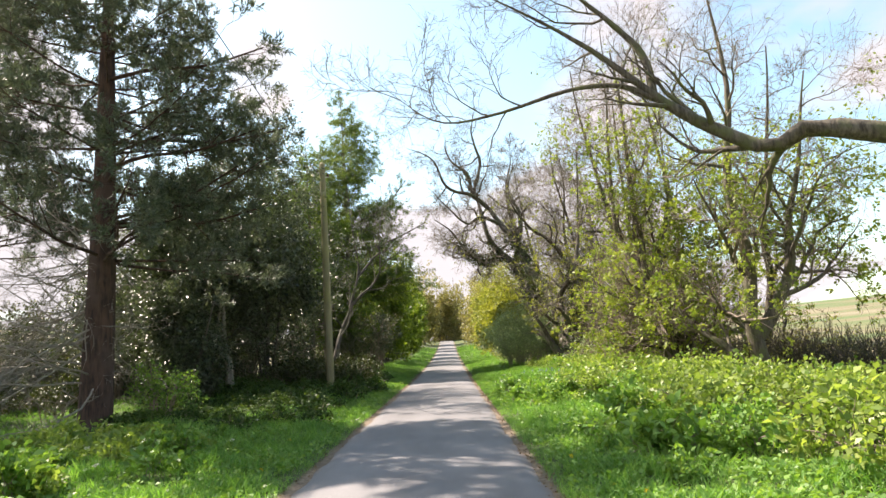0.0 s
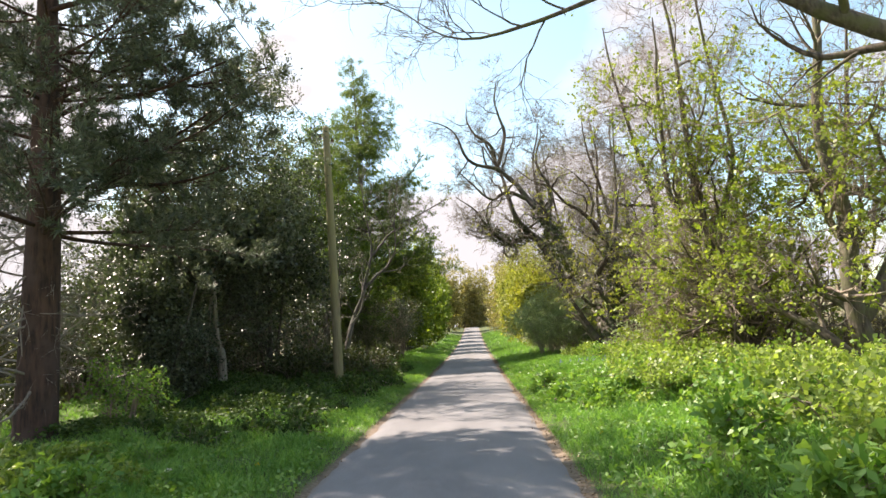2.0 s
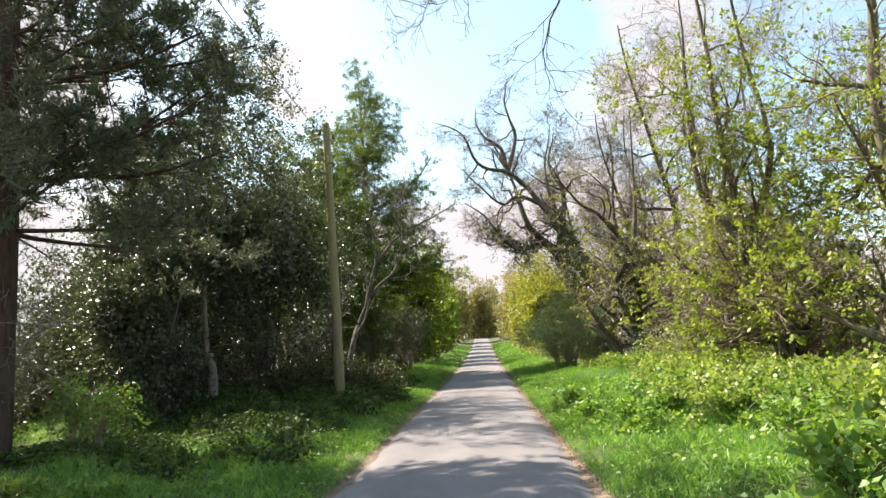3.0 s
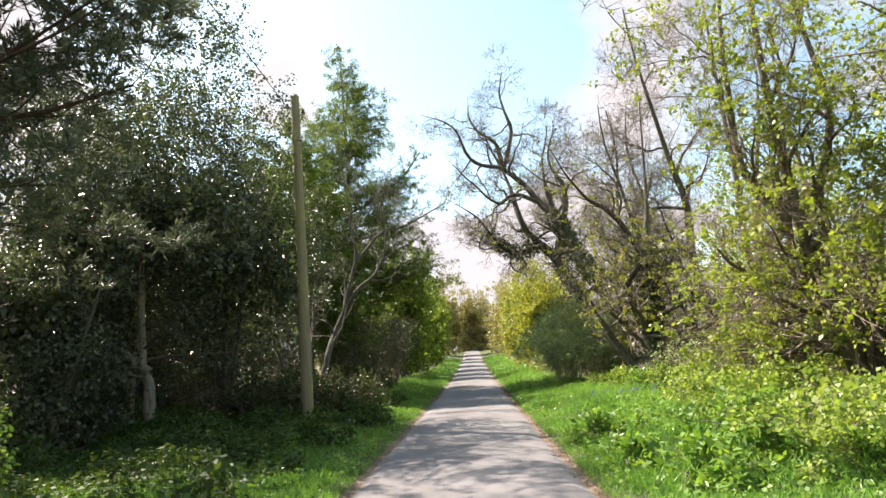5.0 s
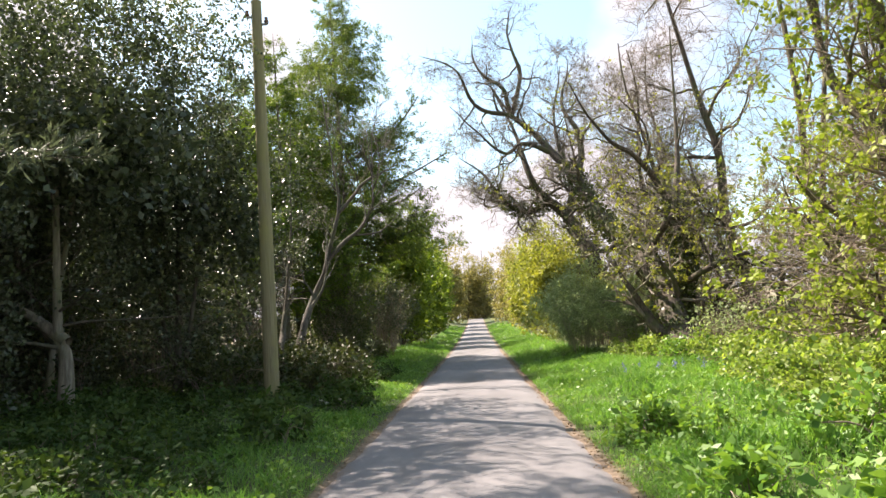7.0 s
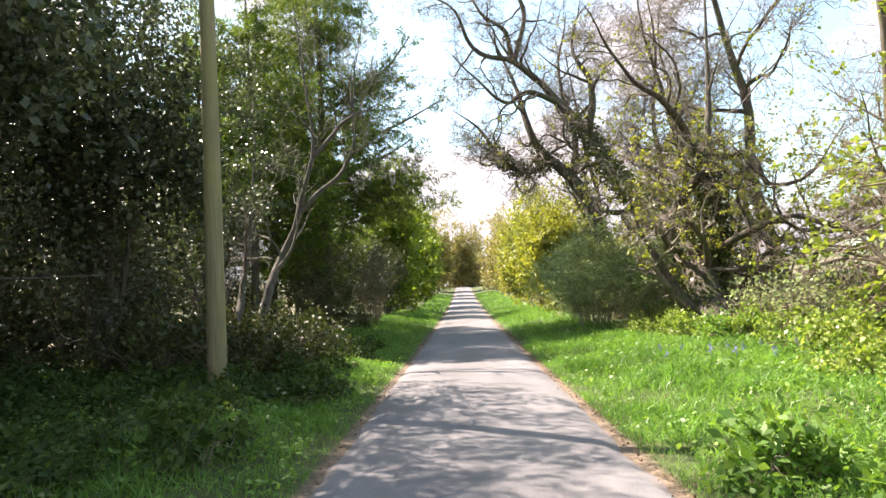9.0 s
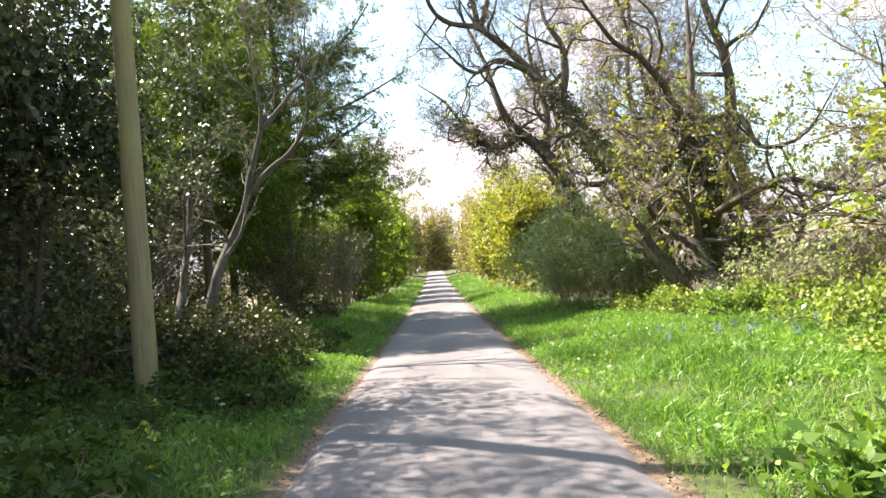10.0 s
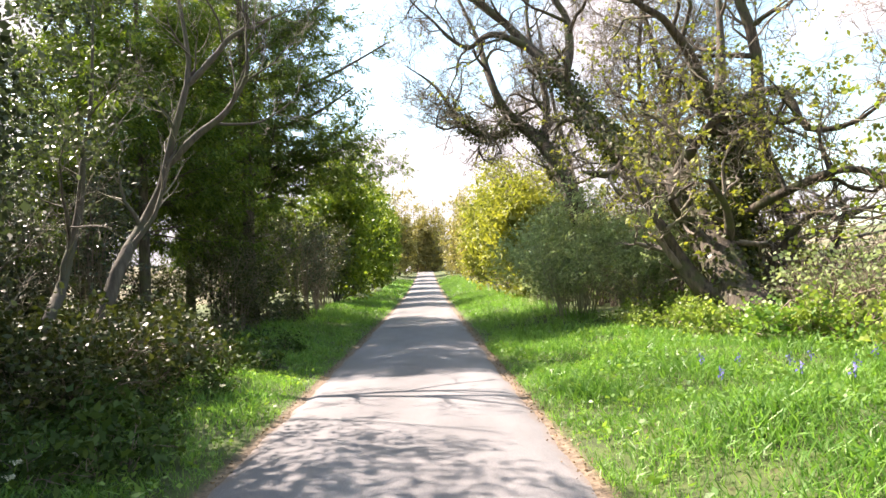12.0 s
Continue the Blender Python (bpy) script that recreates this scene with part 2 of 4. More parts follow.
M_BLUE = leafy("bluebell_petals", (0.12, 0.12, 0.42), (0.22, 0.22, 0.6), 0.5, 0.3, (1, 1, 1.2))
M_DANDELION = leafy("dandelion_petals", (0.7, 0.5, 0.02), (0.8, 0.62, 0.04), 0.6, 0.3, (1, 1, 0.5))
M_WHITE = leafy("white_blossom", (0.6, 0.6, 0.52), (0.8, 0.8, 0.74), 0.6, 0.3, (1, 1, 0.9))
M_WIRE = plain("black_cable", (0.02, 0.02, 0.02), 0.6)
M_STEEL = plain("galvanised_steel", (0.35, 0.35, 0.34), 0.5, 0.8)
M_PORCELAIN = plain("brown_insulator", (0.10, 0.05, 0.03), 0.25)


# ---- mesh helpers ----
rng = np.random.default_rng(7)


def mesh_of(name, v, f, mat, smooth=False):
    """A mesh from arrays: v (n, 3), f (m, 3 or 4)."""
    v, f = np.asarray(v, np.float32), np.asarray(f, np.int32)
    me = bpy.data.meshes.new(name)
    me.vertices.add(len(v)); me.vertices.foreach_set("co", v.ravel())
    k = f.shape[1]
    me.loops.add(f.size); me.loops.foreach_set("vertex_index", f.ravel())
    me.polygons.add(len(f)); me.polygons.foreach_set("loop_start", np.arange(len(f), dtype=np.int32) * k)
    if smooth:
        me.polygons.foreach_set("use_smooth", np.ones(len(f), bool))
    me.update(calc_edges=True)
    me.materials.append(mat)
    return me


def part(name, me, parent, label=""):
    ob = new(name, me)
    ob.parent = parent
    return tagged(ob, label) if label else ob


def thing(name, label, category, x=0, y=0, z=0, group="", kind=""):
    ob = new(name)
    ob.empty_display_size = 0.2
    ob.location = (x, y, z)
    return tagged(ob, label, category, group, kind)


def unit(a):
    return a / (np.linalg.norm(a, axis=-1, keepdims=True) + 1e-9)


def tubes(P, R, sides):
    """Tapered round stems along the lines P (b, k, 3) with radii R (b, k)."""
    b, k, _ = P.shape
    T = unit(np.gradient(P, axis=1))
    ref = np.where(np.abs(T[:, :1, 2:3]) > 0.9, np.array([1.0, 0.1, 0]), np.array([0.1, 0, 1.0]))
    A = unit(np.cross(T, np.broadcast_to(ref, T.shape)))
    B = np.cross(T, A)
    w = np.linspace(0, 2 * np.pi, sides, endpoint=False)
    ring = A[:, :, None] * np.cos(w)[None, None, :, None] + B[:, :, None] * np.sin(w)[None, None, :, None]
    V = P[:, :, None] + ring * R[:, :, None, None]
    idx = np.arange(b * k * sides).reshape(b, k, sides)
    nx = np.roll(idx, -1, axis=2)
    F = np.stack([idx[:, :-1], nx[:, :-1], nx[:, 1:], idx[:, 1:]], -1).reshape(-1, 4)
    return V.reshape(-1, 3), F


def join(*vf):
    vs, fs, o = [], [], 0
    for v, f in vf:
        vs.append(v); fs.append(f + o); o += len(v)
    return np.concatenate(vs), np.concatenate(fs)


def curve(points, k):
    """k points on a smooth line through the given ones."""
    p = np.asarray(points, float)
    p = np.vstack([2 * p[0] - p[1], p, 2 * p[-1] - p[-2]])
    t = np.linspace(0, len(p) - 3 - 1e-6, k)
    i = t.astype(int); u = (t - i)[:, None]
    a, b, c, d = p[i], p[i + 1], p[i + 2], p[i + 3]
    return 0.5 * (2 * b + (c - a) * u + (2 * a - 5 * b + 4 * c - d) * u ** 2 + (3 * b - a - 3 * c + d) * u ** 3)


def sprout(P, R, n, u0, ang, length, k, wig=0.12, up=0.1, thin=0.55, u1=1.0, flat=False, spread=0.3, rmin=0.003, cone=False, whorl=0, rel=0.0):
    """n side branches from each line: ang degrees off it, length metres (falling towards the tip; rel: at most that share of the line), bent up by up."""
    b, kk, _ = P.shape
    u = u0 + (u1 - u0) * (np.arange(n)[None] + rng.random((b, n))) / n
    if whorl:
        u = u0 + (u1 - u0) * (np.floor(np.arange(n)[None] / n * whorl) + 0.35 + 0.3 * rng.random((b, n))) / whorl
    x = u * (kk - 1); i = np.clip(x.astype(int), 0, kk - 2); w = (x - i)[..., None]
    bi = np.arange(b)[:, None]
    start = P[bi, i] * (1 - w) + P[bi, i + 1] * w
    tang = unit(P[bi, i + 1] - P[bi, i])
    rad = R[bi, i] * (1 - w[..., 0]) + R[bi, i + 1] * w[..., 0]
    rnd = rng.normal(size=(b, n, 3))
    if flat:
        rnd[..., 2] *= 0.25
    side = unit(rnd - (rnd * tang).sum(-1, keepdims=True) * tang)
    a = np.radians(ang) * (1 + spread * rng.normal(size=(b, n, 1)))
    d = unit(tang * np.cos(a) + side * np.sin(a))
    if rel:
        length = np.clip(rel * np.linalg.norm(P[:, -1] - P[:, 0], axis=1), 0.22, length)[:, None]
    L = length * ((1.04 - u) ** 0.9 + 0.02 if cone else 1.15 - 0.65 * u) * rng.uniform(0.6, 1.25, (b, n))
    steps = L[..., None] / (k - 1)
    Q = [start]
    for s in range(k - 1):
        d = unit(d + wig * rng.normal(size=d.shape) + np.array([0, 0, up]))
        Q.append(Q[-1] + d * steps)
    Q = np.stack(Q, 2).reshape(b * n, k, 3)
    r0 = np.maximum(rad * thin, rmin).reshape(-1, 1)
    return Q, r0 * np.linspace(1, 0.14, k)[None]


def along(P, n, jitter=0.03, u0=0.25):
    """n points on each line, and the line's direction there."""
    b, kk, _ = P.shape
    u = u0 + (1 - u0) * rng.random((b, n))
    x = u * (kk - 1); i = np.clip(x.astype(int), 0, kk - 2); w = (x - i)[..., None]
    bi = np.arange(b)[:, None]
    c = P[bi, i] * (1 - w) + P[bi, i + 1] * w
    t = unit(P[bi, i + 1] - P[bi, i])
    return (c + rng.normal(size=c.shape) * jitter).reshape(-1, 3), t.reshape(-1, 3)


def leaves(c, size, width=0.6, d=None, spread=1.0, droop=0.0, lift=0.3, vary=0.35):
    """Folded blades: base, two sides, tip; d is the way they point."""
    n = len(c)
    ax = rng.normal(size=(n, 3)) * spread
    ax = unit(ax if d is None else ax + d)
    ax[:, 2] -= droop
    ax = unit(ax)
    nr = rng.normal(size=(n, 3)) * 0.7 + np.array([0, 0, 0.8])
    s = unit(np.cross(ax, nr)); up = np.cross(s, ax)
    L = (size * rng.uniform(1 - vary, 1 + vary, n))[:, None]
    mid = c + ax * L * 0.45
    V = np.stack([c, mid + s * L * width * 0.5 + up * L * 0.12 * lift, c + ax * L - up * L * 0.15 * lift, mid - s * L * width * 0.5 + up * L * 0.12 * lift], 1)
    return V.reshape(-1, 3), np.arange(n * 4).reshape(n, 4)


def smooth01(a):
    a = np.clip(a, 0, 1)
    return a * a * (3 - 2 * a)


def gz(x, y):
    """Height of the ground."""
    x, y = np.asarray(x, float), np.asarray(y, float)
    yy = np.clip(y, -40, 150)
    z = 0.0068 * yy + 0.00024 * np.clip(yy - 30, 0, 200) ** 2
    bank = smooth01((y - 13) / 11)
    z = z + (0.14 + 0.18 * bank) * smooth01((-2.2 - x) / 3.2) + (0.05 + 0.17 * bank) * smooth01((-5 - x) / 5)
    z = z + 0.22 * smooth01((x - 1.3) / 2.5) - 0.40 * smooth01((x - 4.6) / 4) * smooth01((33 - y) / 8)
    z = z + 0.10 * np.clip(-x - 16, 0, 450) + 0.042 * np.clip(x - 14, 0, 600)
    off = smooth01((np.abs(x + 0.515) - 1.6) / 1.0)
    return z + off * (0.05 * np.sin(x * 1.7 + y * 0.9) + 0.04 * np.sin(y * 1.9 - x * 0.6) + 0.03 * np.sin(x * 3.3 + y * 2.7))


def H(x, y):
    return float(gz(x, y))


# ---- ground and road ----
ROAD_L, ROAD_R = -2.05, 1.02


def axis_steps(lo, hi, step, far):
    a = list(np.arange(lo, hi + 1e-6, step))
    g = step
    while a[-1] < far:
        g *= 1.35
        a.append(a[-1] + g)
    g = step
    while a[0] > -far:
        g *= 1.35
        a.insert(0, a[0] - g)
    return np.array(a)


gx, gy = axis_steps(-13, 13, 0.4, 2500), axis_steps(-12, 70, 0.6, 2500)
X, Y = np.meshgrid(gx, gy)
Z = gz(X, Y) - 0.06 * (1 - smooth01((np.abs(X + 0.515) - 1.3) / 0.4))
idx = np.arange(X.size).reshape(X.shape)
F = np.stack([idx[:-1, :-1], idx[:-1, 1:], idx[1:, 1:], idx[1:, :-1]], -1).reshape(-1, 4)
tagged(new("ground", mesh_of("ground", np.stack([X, Y, Z], -1).reshape(-1, 3), F, M_GROUND, True)), "earth verges and pale spring fields beside a lane", "ground", kind="structure")

ry = np.concatenate([np.arange(-12, 60, 0.25), np.arange(60, 146, 1.0)])
us = np.linspace(0, 1, 15)
wl_, wr_ = 0.03 * np.sin(ry * 0.9) + 0.025 * np.sin(ry * 3.7 + 1) + 0.02 * rng.normal(size=len(ry)), 0.03 * np.sin(ry * 0.7 + 2) + 0.025 * np.sin(ry * 2.9) + 0.02 * rng.normal(size=len(ry))
RX = (ROAD_L + wl_)[:, None] * (1 - us) + (ROAD_R + wr_)[:, None] * us
RY = np.broadcast_to(ry[:, None], RX.shape)
RZ = gz(-0.5, RY) + 0.035 * (1 - (2 * us - 1) ** 2)[None] + 0.004
RZ[:, 0] -= 0.06; RZ[:, -1] -= 0.06
idx = np.arange(RX.size).reshape(RX.shape)
F = np.stack([idx[:-1, :-1], idx[:-1, 1:], idx[1:, 1:], idx[1:, :-1]], -1).reshape(-1, 4)
tagged(new("road", mesh_of("road", np.stack([RX, RY, RZ], -1).reshape(-1, 3), F, M_ROAD, True)), "narrow worn grey asphalt lane with muddy edges", "road", kind="structure")


# ---- trees ----
def stuff(name, me, parent, label=""):
    return tagged(part(name, me, parent, label), kind="stuff")


def stems_apart(name, P, R, sides, mat, top, label="", smooth=True):
    """Each stem a part of its own."""
    for p, r in zip(P, R):
        part(name, mesh_of(name, *tubes(p[None], r[None], sides), mat, smooth), top, label)


def rooted(t):
    """The stem's line, carried on a little way into the ground when it starts there."""
    t = [tuple(p) for p in t]
    if t[0][2] <= 0.05:
        a, b = np.array(t[0]), np.array(t[1])
        d = (a - b) / np.linalg.norm(a - b)
        t.insert(0, tuple(a + d * 0.7))
    return t


def broad_tree(name, label, x, y, trunks, r0, bark_mat, twig_mat, leaf_mat=None, n_leaf=0, leaf_size=0.1, leaf_w=0.75,
               l1=(12, 0.22, 48, 4.2), l2=(7, 0.2, 45, 2.2), l3=(6, 0.15, 45, 1.1), l4=(4, 0.15, 42, 0.5), up=0.06, wig=0.14, taper=0.1, droop=0.2, lim=None,
               leaf_label="sparse young leaves", sides=12, radii=None, ivy=0, ivy_on=(0, 1), crook=0.22, leaf_share=0.3, stout=1.0):
    """Stems given as lines of points from the base; four orders of branches; leaves on the last."""
    top = thing(name, label, "tree", x, y, H(x, y) - 0.05)
    k = 22
    P = np.stack([curve(rooted(t), k) for t in trunks])
    w = np.linspace(0, 1, k)
    for f in (1.4, 2.6, 4.5):
        ph = rng.uniform(0, 6.28, (len(trunks), 1, 3))
        P = P + (np.sin(w[None, :, None] * f * 6.28 + ph) - np.sin(ph)) * np.array([1, 1, 0.4]) * crook / f * np.minimum(w * 2, 1)[None, :, None]
    rr = np.array(radii or [r0 * (1 if i == 0 else 0.75) for i in range(len(trunks))])
    R = rr[:, None] * (taper + (1 - taper) * (1 - np.linspace(0, 1, k)[None] ** 1.3)) * (1 + 0.06 * rng.normal(size=(len(trunks), k)))
    for i, line in enumerate(trunks):
        if line[0][2] <= 0.05:
            R[i, :3] *= np.array([1.5, 1.3, 1.12])
        elif i:
            d = P[:i].reshape(-1, 3)
            P[i] += d[np.argmin(((d - P[i, 0]) ** 2).sum(1))] - P[i, 0]
            R[i, 0] *= 0.8
    stems_apart("trunk", P, R, sides, bark_mat, top)
    P1, R1 = sprout(P, R, l1[0], l1[1], l1[2], l1[3], 10, wig, up, 0.55, rmin=0.012)
    stems_apart("limb", P1, R1, 6, bark_mat, top)
    P2, R2 = sprout(P1, R1, l2[0], l2[1], l2[2], l2[3], 7, wig * 1.2, up, 0.6, rmin=0.008)
    P3, R3 = sprout(P2, R2, l3[0], l3[1], l3[2], l3[3], 4, wig * 1.4, up, 0.6, rmin=0.006 * stout)
    P4, R4 = sprout(P3, R3, l4[0], l4[1], l4[2], l4[3], 3, wig * 1.4, up, 0.7, rmin=0.0045 * stout)
    stuff("twig_mass", mesh_of("twig_mass", *join(tubes(P2, R2, 4), tubes(P3, R3, 3), tubes(P4, R4, 3)), twig_mat), top)
    if leaf_mat and n_leaf:
        c, t = along(P4[rng.random(len(P4)) < leaf_share], n_leaf * 11, 0.05, 0.7)
        if lim:
            keep = c[:, 2] < lim + rng.normal(size=len(c)) * 1.5
            c, t = c[keep], t[keep]
        stuff("crown", mesh_of("crown", *leaves(c, leaf_size, leaf_w, t, 1.0, droop), leaf_mat), top, leaf_label)
    if ivy:
        c, t = along(P[list(ivy_on[:len(P)]), :int(k * 0.7)], ivy, 0.0, 0.05)
        c = c + unit(rng.normal(size=c.shape)) * (r0 * rng.uniform(0.9, 1.35, (len(c), 1)))
        stuff("ivy", mesh_of("ivy", *leaves(c, 0.11, 0.85, None, 1, 0.4, 0.5), M_IVY), top, "dark green ivy on the trunk")
    return top


def needles(P, n, length, spread=0.9, w=0.1, u0=0.3):
    c, t = along(P, n, 0.02, u0)
    return leaves(c, length, w, t, spread, -0.12, 0.2)


def pine(x, y, h, r0, crown_from, reach, lean=(0, 0), tuft=26, extra=None):
    top = thing("pine_tree", "tall dark pine with a straight brown trunk on the verge", "tree", x, y, H(x, y) - 0.1)
    P = curve([(0, 0, -0.4), (lean[0] * 0.4 + 0.06, lean[1] * 0.4, h * 0.35), (lean[0] * 0.8, lean[1] * 0.8, h * 0.7), (lean[0], lean[1], h)], 24)[None]
    R = r0 * np.linspace(1, 0.2, 24)[None]
    R[:, 0] *= 1.2
    part("trunk", mesh_of("trunk", *tubes(P, R, 18), M_PINEBARK, True), top)
    P1, R1 = sprout(P, R, 66, crown_from, 88, reach, 9, 0.06, 0.03, 0.17, 0.98, spread=0.06, rmin=0.02, whorl=11)
    if extra is not None:
        P1 = np.concatenate([P1, np.stack([curve(e, 9) for e in extra])])
        R1 = np.concatenate([R1, np.tile(0.06 * np.linspace(1, 0.3, 9), (len(extra), 1))])
    stems_apart("limb", P1, R1, 6, M_PINEBARK, top)
    P2, R2 = sprout(P1, R1, 10, 0.32, 52, reach * 0.32, 6, 0.10, 0.05, 0.5, flat=True, rmin=0.009)
    P3, R3 = sprout(P2, R2, 7, 0.2, 45, reach * 0.12, 3, 0.1, 0.14, 0.6, rmin=0.006)
    stuff("twig_mass", mesh_of("twig_mass", *join(tubes(P2, R2, 4), tubes(P3, R3, 3)), M_PINEBARK), top)
    stuff("crown", mesh_of("crown", *join(needles(P3, tuft, 0.15, 0.75, 0.17), needles(P2[:, 3:], 24, 0.14, 0.9, 0.14)), M_NEEDLE), top, "blue-green needle tufts")
    D1, S1 = sprout(P, R, 84, 0.10, 95, reach * 0.85, 8, 0.14, -0.02, 0.08, crown_from + 0.08, rmin=0.014)
    keep = D1[:, -1, 0] < D1[:, 0, 0] + 0.4
    D1, S1 = D1[keep], S1[keep]
    stems_apart("dead_branch", D1, S1, 5, M_DEADWOOD, top, "bare pale dead branch")
    D2, S2 = sprout(D1, S1, 9, 0.2, 48, 1.3, 5, 0.16, -0.01, 0.6, flat=True, rmin=0.007)
    D3, S3 = sprout(D2, S2, 5, 0.2, 45, 0.5, 3, 0.14, 0, 0.6, rmin=0.005)
    stuff("dead_twig_mass", mesh_of("dead_twig_mass", *join(tubes(D2, S2, 3), tubes(D3, S3, 3)), M_DEADWOOD), top, "bare pale dead twigs")
    return top


def conifer(label, x, y, h, r0, reach, frm, foliage, n1=70, extra=None, fill=36, bare=0):
    top = thing("conifer_tree", label, "tree", x, y, H(x, y) - 0.1)
    P = curve([(0, 0, -0.3), (0.1, 0.05, h * 0.5), (0, 0, h)], 24)[None]
    R = r0 * np.linspace(1, 0.05, 24)[None]
    part("trunk", mesh_of("trunk", *tubes(P, R, 12), M_BARK, True), top)
    P1, R1 = sprout(P, R, n1, frm, 84, reach * 1.6, 8, 0.05, 0.05, 0.2, 0.995, spread=0.08, rmin=0.014, cone=True, whorl=int(h * 1.3))
    if extra is not None:
        P1 = np.concatenate([P1, np.stack([curve(e, 8) for e in extra])])
        R1 = np.concatenate([R1, np.tile(0.09 * np.linspace(1, 0.3, 8), (len(extra), 1))])
    stems_apart("limb", P1, R1, 5, M_BARK, top)
    P2, R2 = sprout(P1, R1, 22, 0.12, 52, reach * 0.34, 5, 0.1, -0.05, 0.5, flat=True, rmin=0.007, rel=0.42)
    reach1 = np.repeat(np.linalg.norm(P1[:, -1] - P1[:, 0], axis=1), len(P2) // len(P1))
    keep = rng.random(len(P2)) < np.clip(reach1 / (0.55 * reach1.max()), 0.22, 1)
    P2, R2 = P2[keep], R2[keep]
    stuff("twig_mass", mesh_of("twig_mass", *tubes(P2, R2, 3), M_BARK), top)
    c, t = along(P2, fill, 0.06)
    reach2 = np.repeat(np.linalg.norm(P2[:, -1] - P2[:, 0], axis=1), fill)
    keep = rng.random(len(c)) < np.clip(reach2 / (0.6 * reach2.max()), 0.15, 1)
    c, t = c[keep], t[keep]
    stuff("crown", mesh_of("crown", *leaves(c, 0.18, 0.2, t * 0.9, 0.7, 0.45), foliage), top, "feathery drooping needles")
    if bare:
        B1, S1 = sprout(P, R, bare, 0.08, 88, reach, 7, 0.1, -0.01, 0.1, 0.6, rmin=0.012)
        B2, S2 = sprout(B1, S1, 7, 0.2, 45, 1.0, 4, 0.15, 0, 0.6, rmin=0.007)
        stuff("dead_twig_mass", mesh_of("dead_twig_mass", *join(tubes(B1, S1, 4), tubes(B2, S2, 3)), M_DEADWOOD), top, "bare pale dead branches")
    return top


def blob_points(n, radii, seed, shell=0.5, lumps=14):
    """Points in an uneven crown made of overlapping lumps, thinner inside."""
    g = np.random.default_rng(seed)
    d = unit(g.normal(size=(lumps, 3)))
    cs = d * np.array(radii) * g.uniform(0.2, 0.85, (lumps, 1))
    rs = g.uniform(0.24, 0.52, lumps)
    k = g.choice(lumps, n, p=rs ** 2 / (rs ** 2).sum())
    v = unit(g.normal(size=(n, 3)))
    rad = (shell + (1 - shell) * g.random((n, 1)) ** 0.6) * (1 + 0.12 * g.normal(size=(n, 1)))
    return cs[k] + v * np.array(radii) * rs[k][:, None] * rad


def sprays(n, per, radii, seed, reach, shell=0.5, lumps=14):
    """Leaves gathered in sprays at the ends of twigs: n leaves, per to a spray, each spray a short outward line."""
    c = blob_points(max(1, n // per), radii, seed, shell, lumps)
    g = np.random.default_rng(seed + 500)
    d = unit(c / np.array(radii) + 0.9 * g.normal(size=c.shape))
    u = g.random((len(c), per, 1))
    p = c[:, None] + d[:, None] * reach * (u - 0.3) + g.normal(size=(len(c), per, 3)) * reach * 0.17
    return p.reshape(-1, 3)


def holly(x, y, h, r, n, seed, label="dense dark holly tree with glossy leaves", trunks=None, size=0.085, leaf=None, name="holly_tree", low=0.06, stem_r=0.14, stem_mat=None):
    top = thing(name, label, "tree", x, y, H(x, y) - 0.08)
    if trunks is None:
        trunks = [[(0, 0, 0), (0.1, 0.1, h * 0.3), (0.0, 0.2, h * 0.8)], [(0.1, 0, 0), (0.7, -0.2, h * 0.3), (1.1, 0.1, h * 0.7)], [(-0.1, 0, 0), (-0.6, 0.4, h * 0.3), (-0.9, 0.2, h * 0.75)]]
    P = np.stack([curve(rooted(t), 16) for t in trunks])
    R = np.tile(stem_r * np.linspace(1, 0.25, 16), (len(trunks), 1)) * (1 + 0.05 * rng.normal(size=(len(trunks), 16)))
    R[1:] *= 0.62
    stems_apart("trunk", P, R, 9, stem_mat or M_HOLLYBARK, top, "smooth grey bent stem")
    P1, R1 = sprout(P, R, 9, max(0.25, low + 0.22), 62, r * 1.0, 7, 0.15, 0.05, 0.4)
    P2, R2 = sprout(P1, R1, 7, 0.2, 48, r * 0.45, 5, 0.15, 0.05, 0.5, rmin=0.007)
    stuff("branch_mass", mesh_of("branch_mass", *join(tubes(P1, R1, 5), tubes(P2, R2, 3)), M_HOLLYBARK), top)
    c = sprays(n, 46 if size < 0.15 else 22, (r, r, h * 0.5), seed, 0.62 if size < 0.15 else 0.9, lumps=20) + np.array([0, 0, h * (0.5 + low)])
    c = c[c[:, 2] > h * low + 0.6 * rng.random(len(c))]
    c2, t2 = along(P2, 30 if size < 0.15 else 8, 0.15)
    ci = blob_points(n // 2, (r * 0.85, r * 0.85, h * 0.45), seed, 0.1) + np.array([0, 0, h * (0.38 + low)])
    ci = ci[(ci[:, 2] < h * 0.66) & (ci[:, 2] > h * low + 0.3 * rng.random(len(ci)))]
    stuff("inner_foliage", mesh_of("inner_foliage", *leaves(ci, size * 1.8, 0.7, None, 1, 0.15, 0.9), leaf or M_HOLLY), top)
    stuff("crown", mesh_of("crown", *leaves(np.concatenate([c, c2]), size, 0.66, None, 1, 0.15, 0.9), leaf or M_HOLLY), top)
    return top


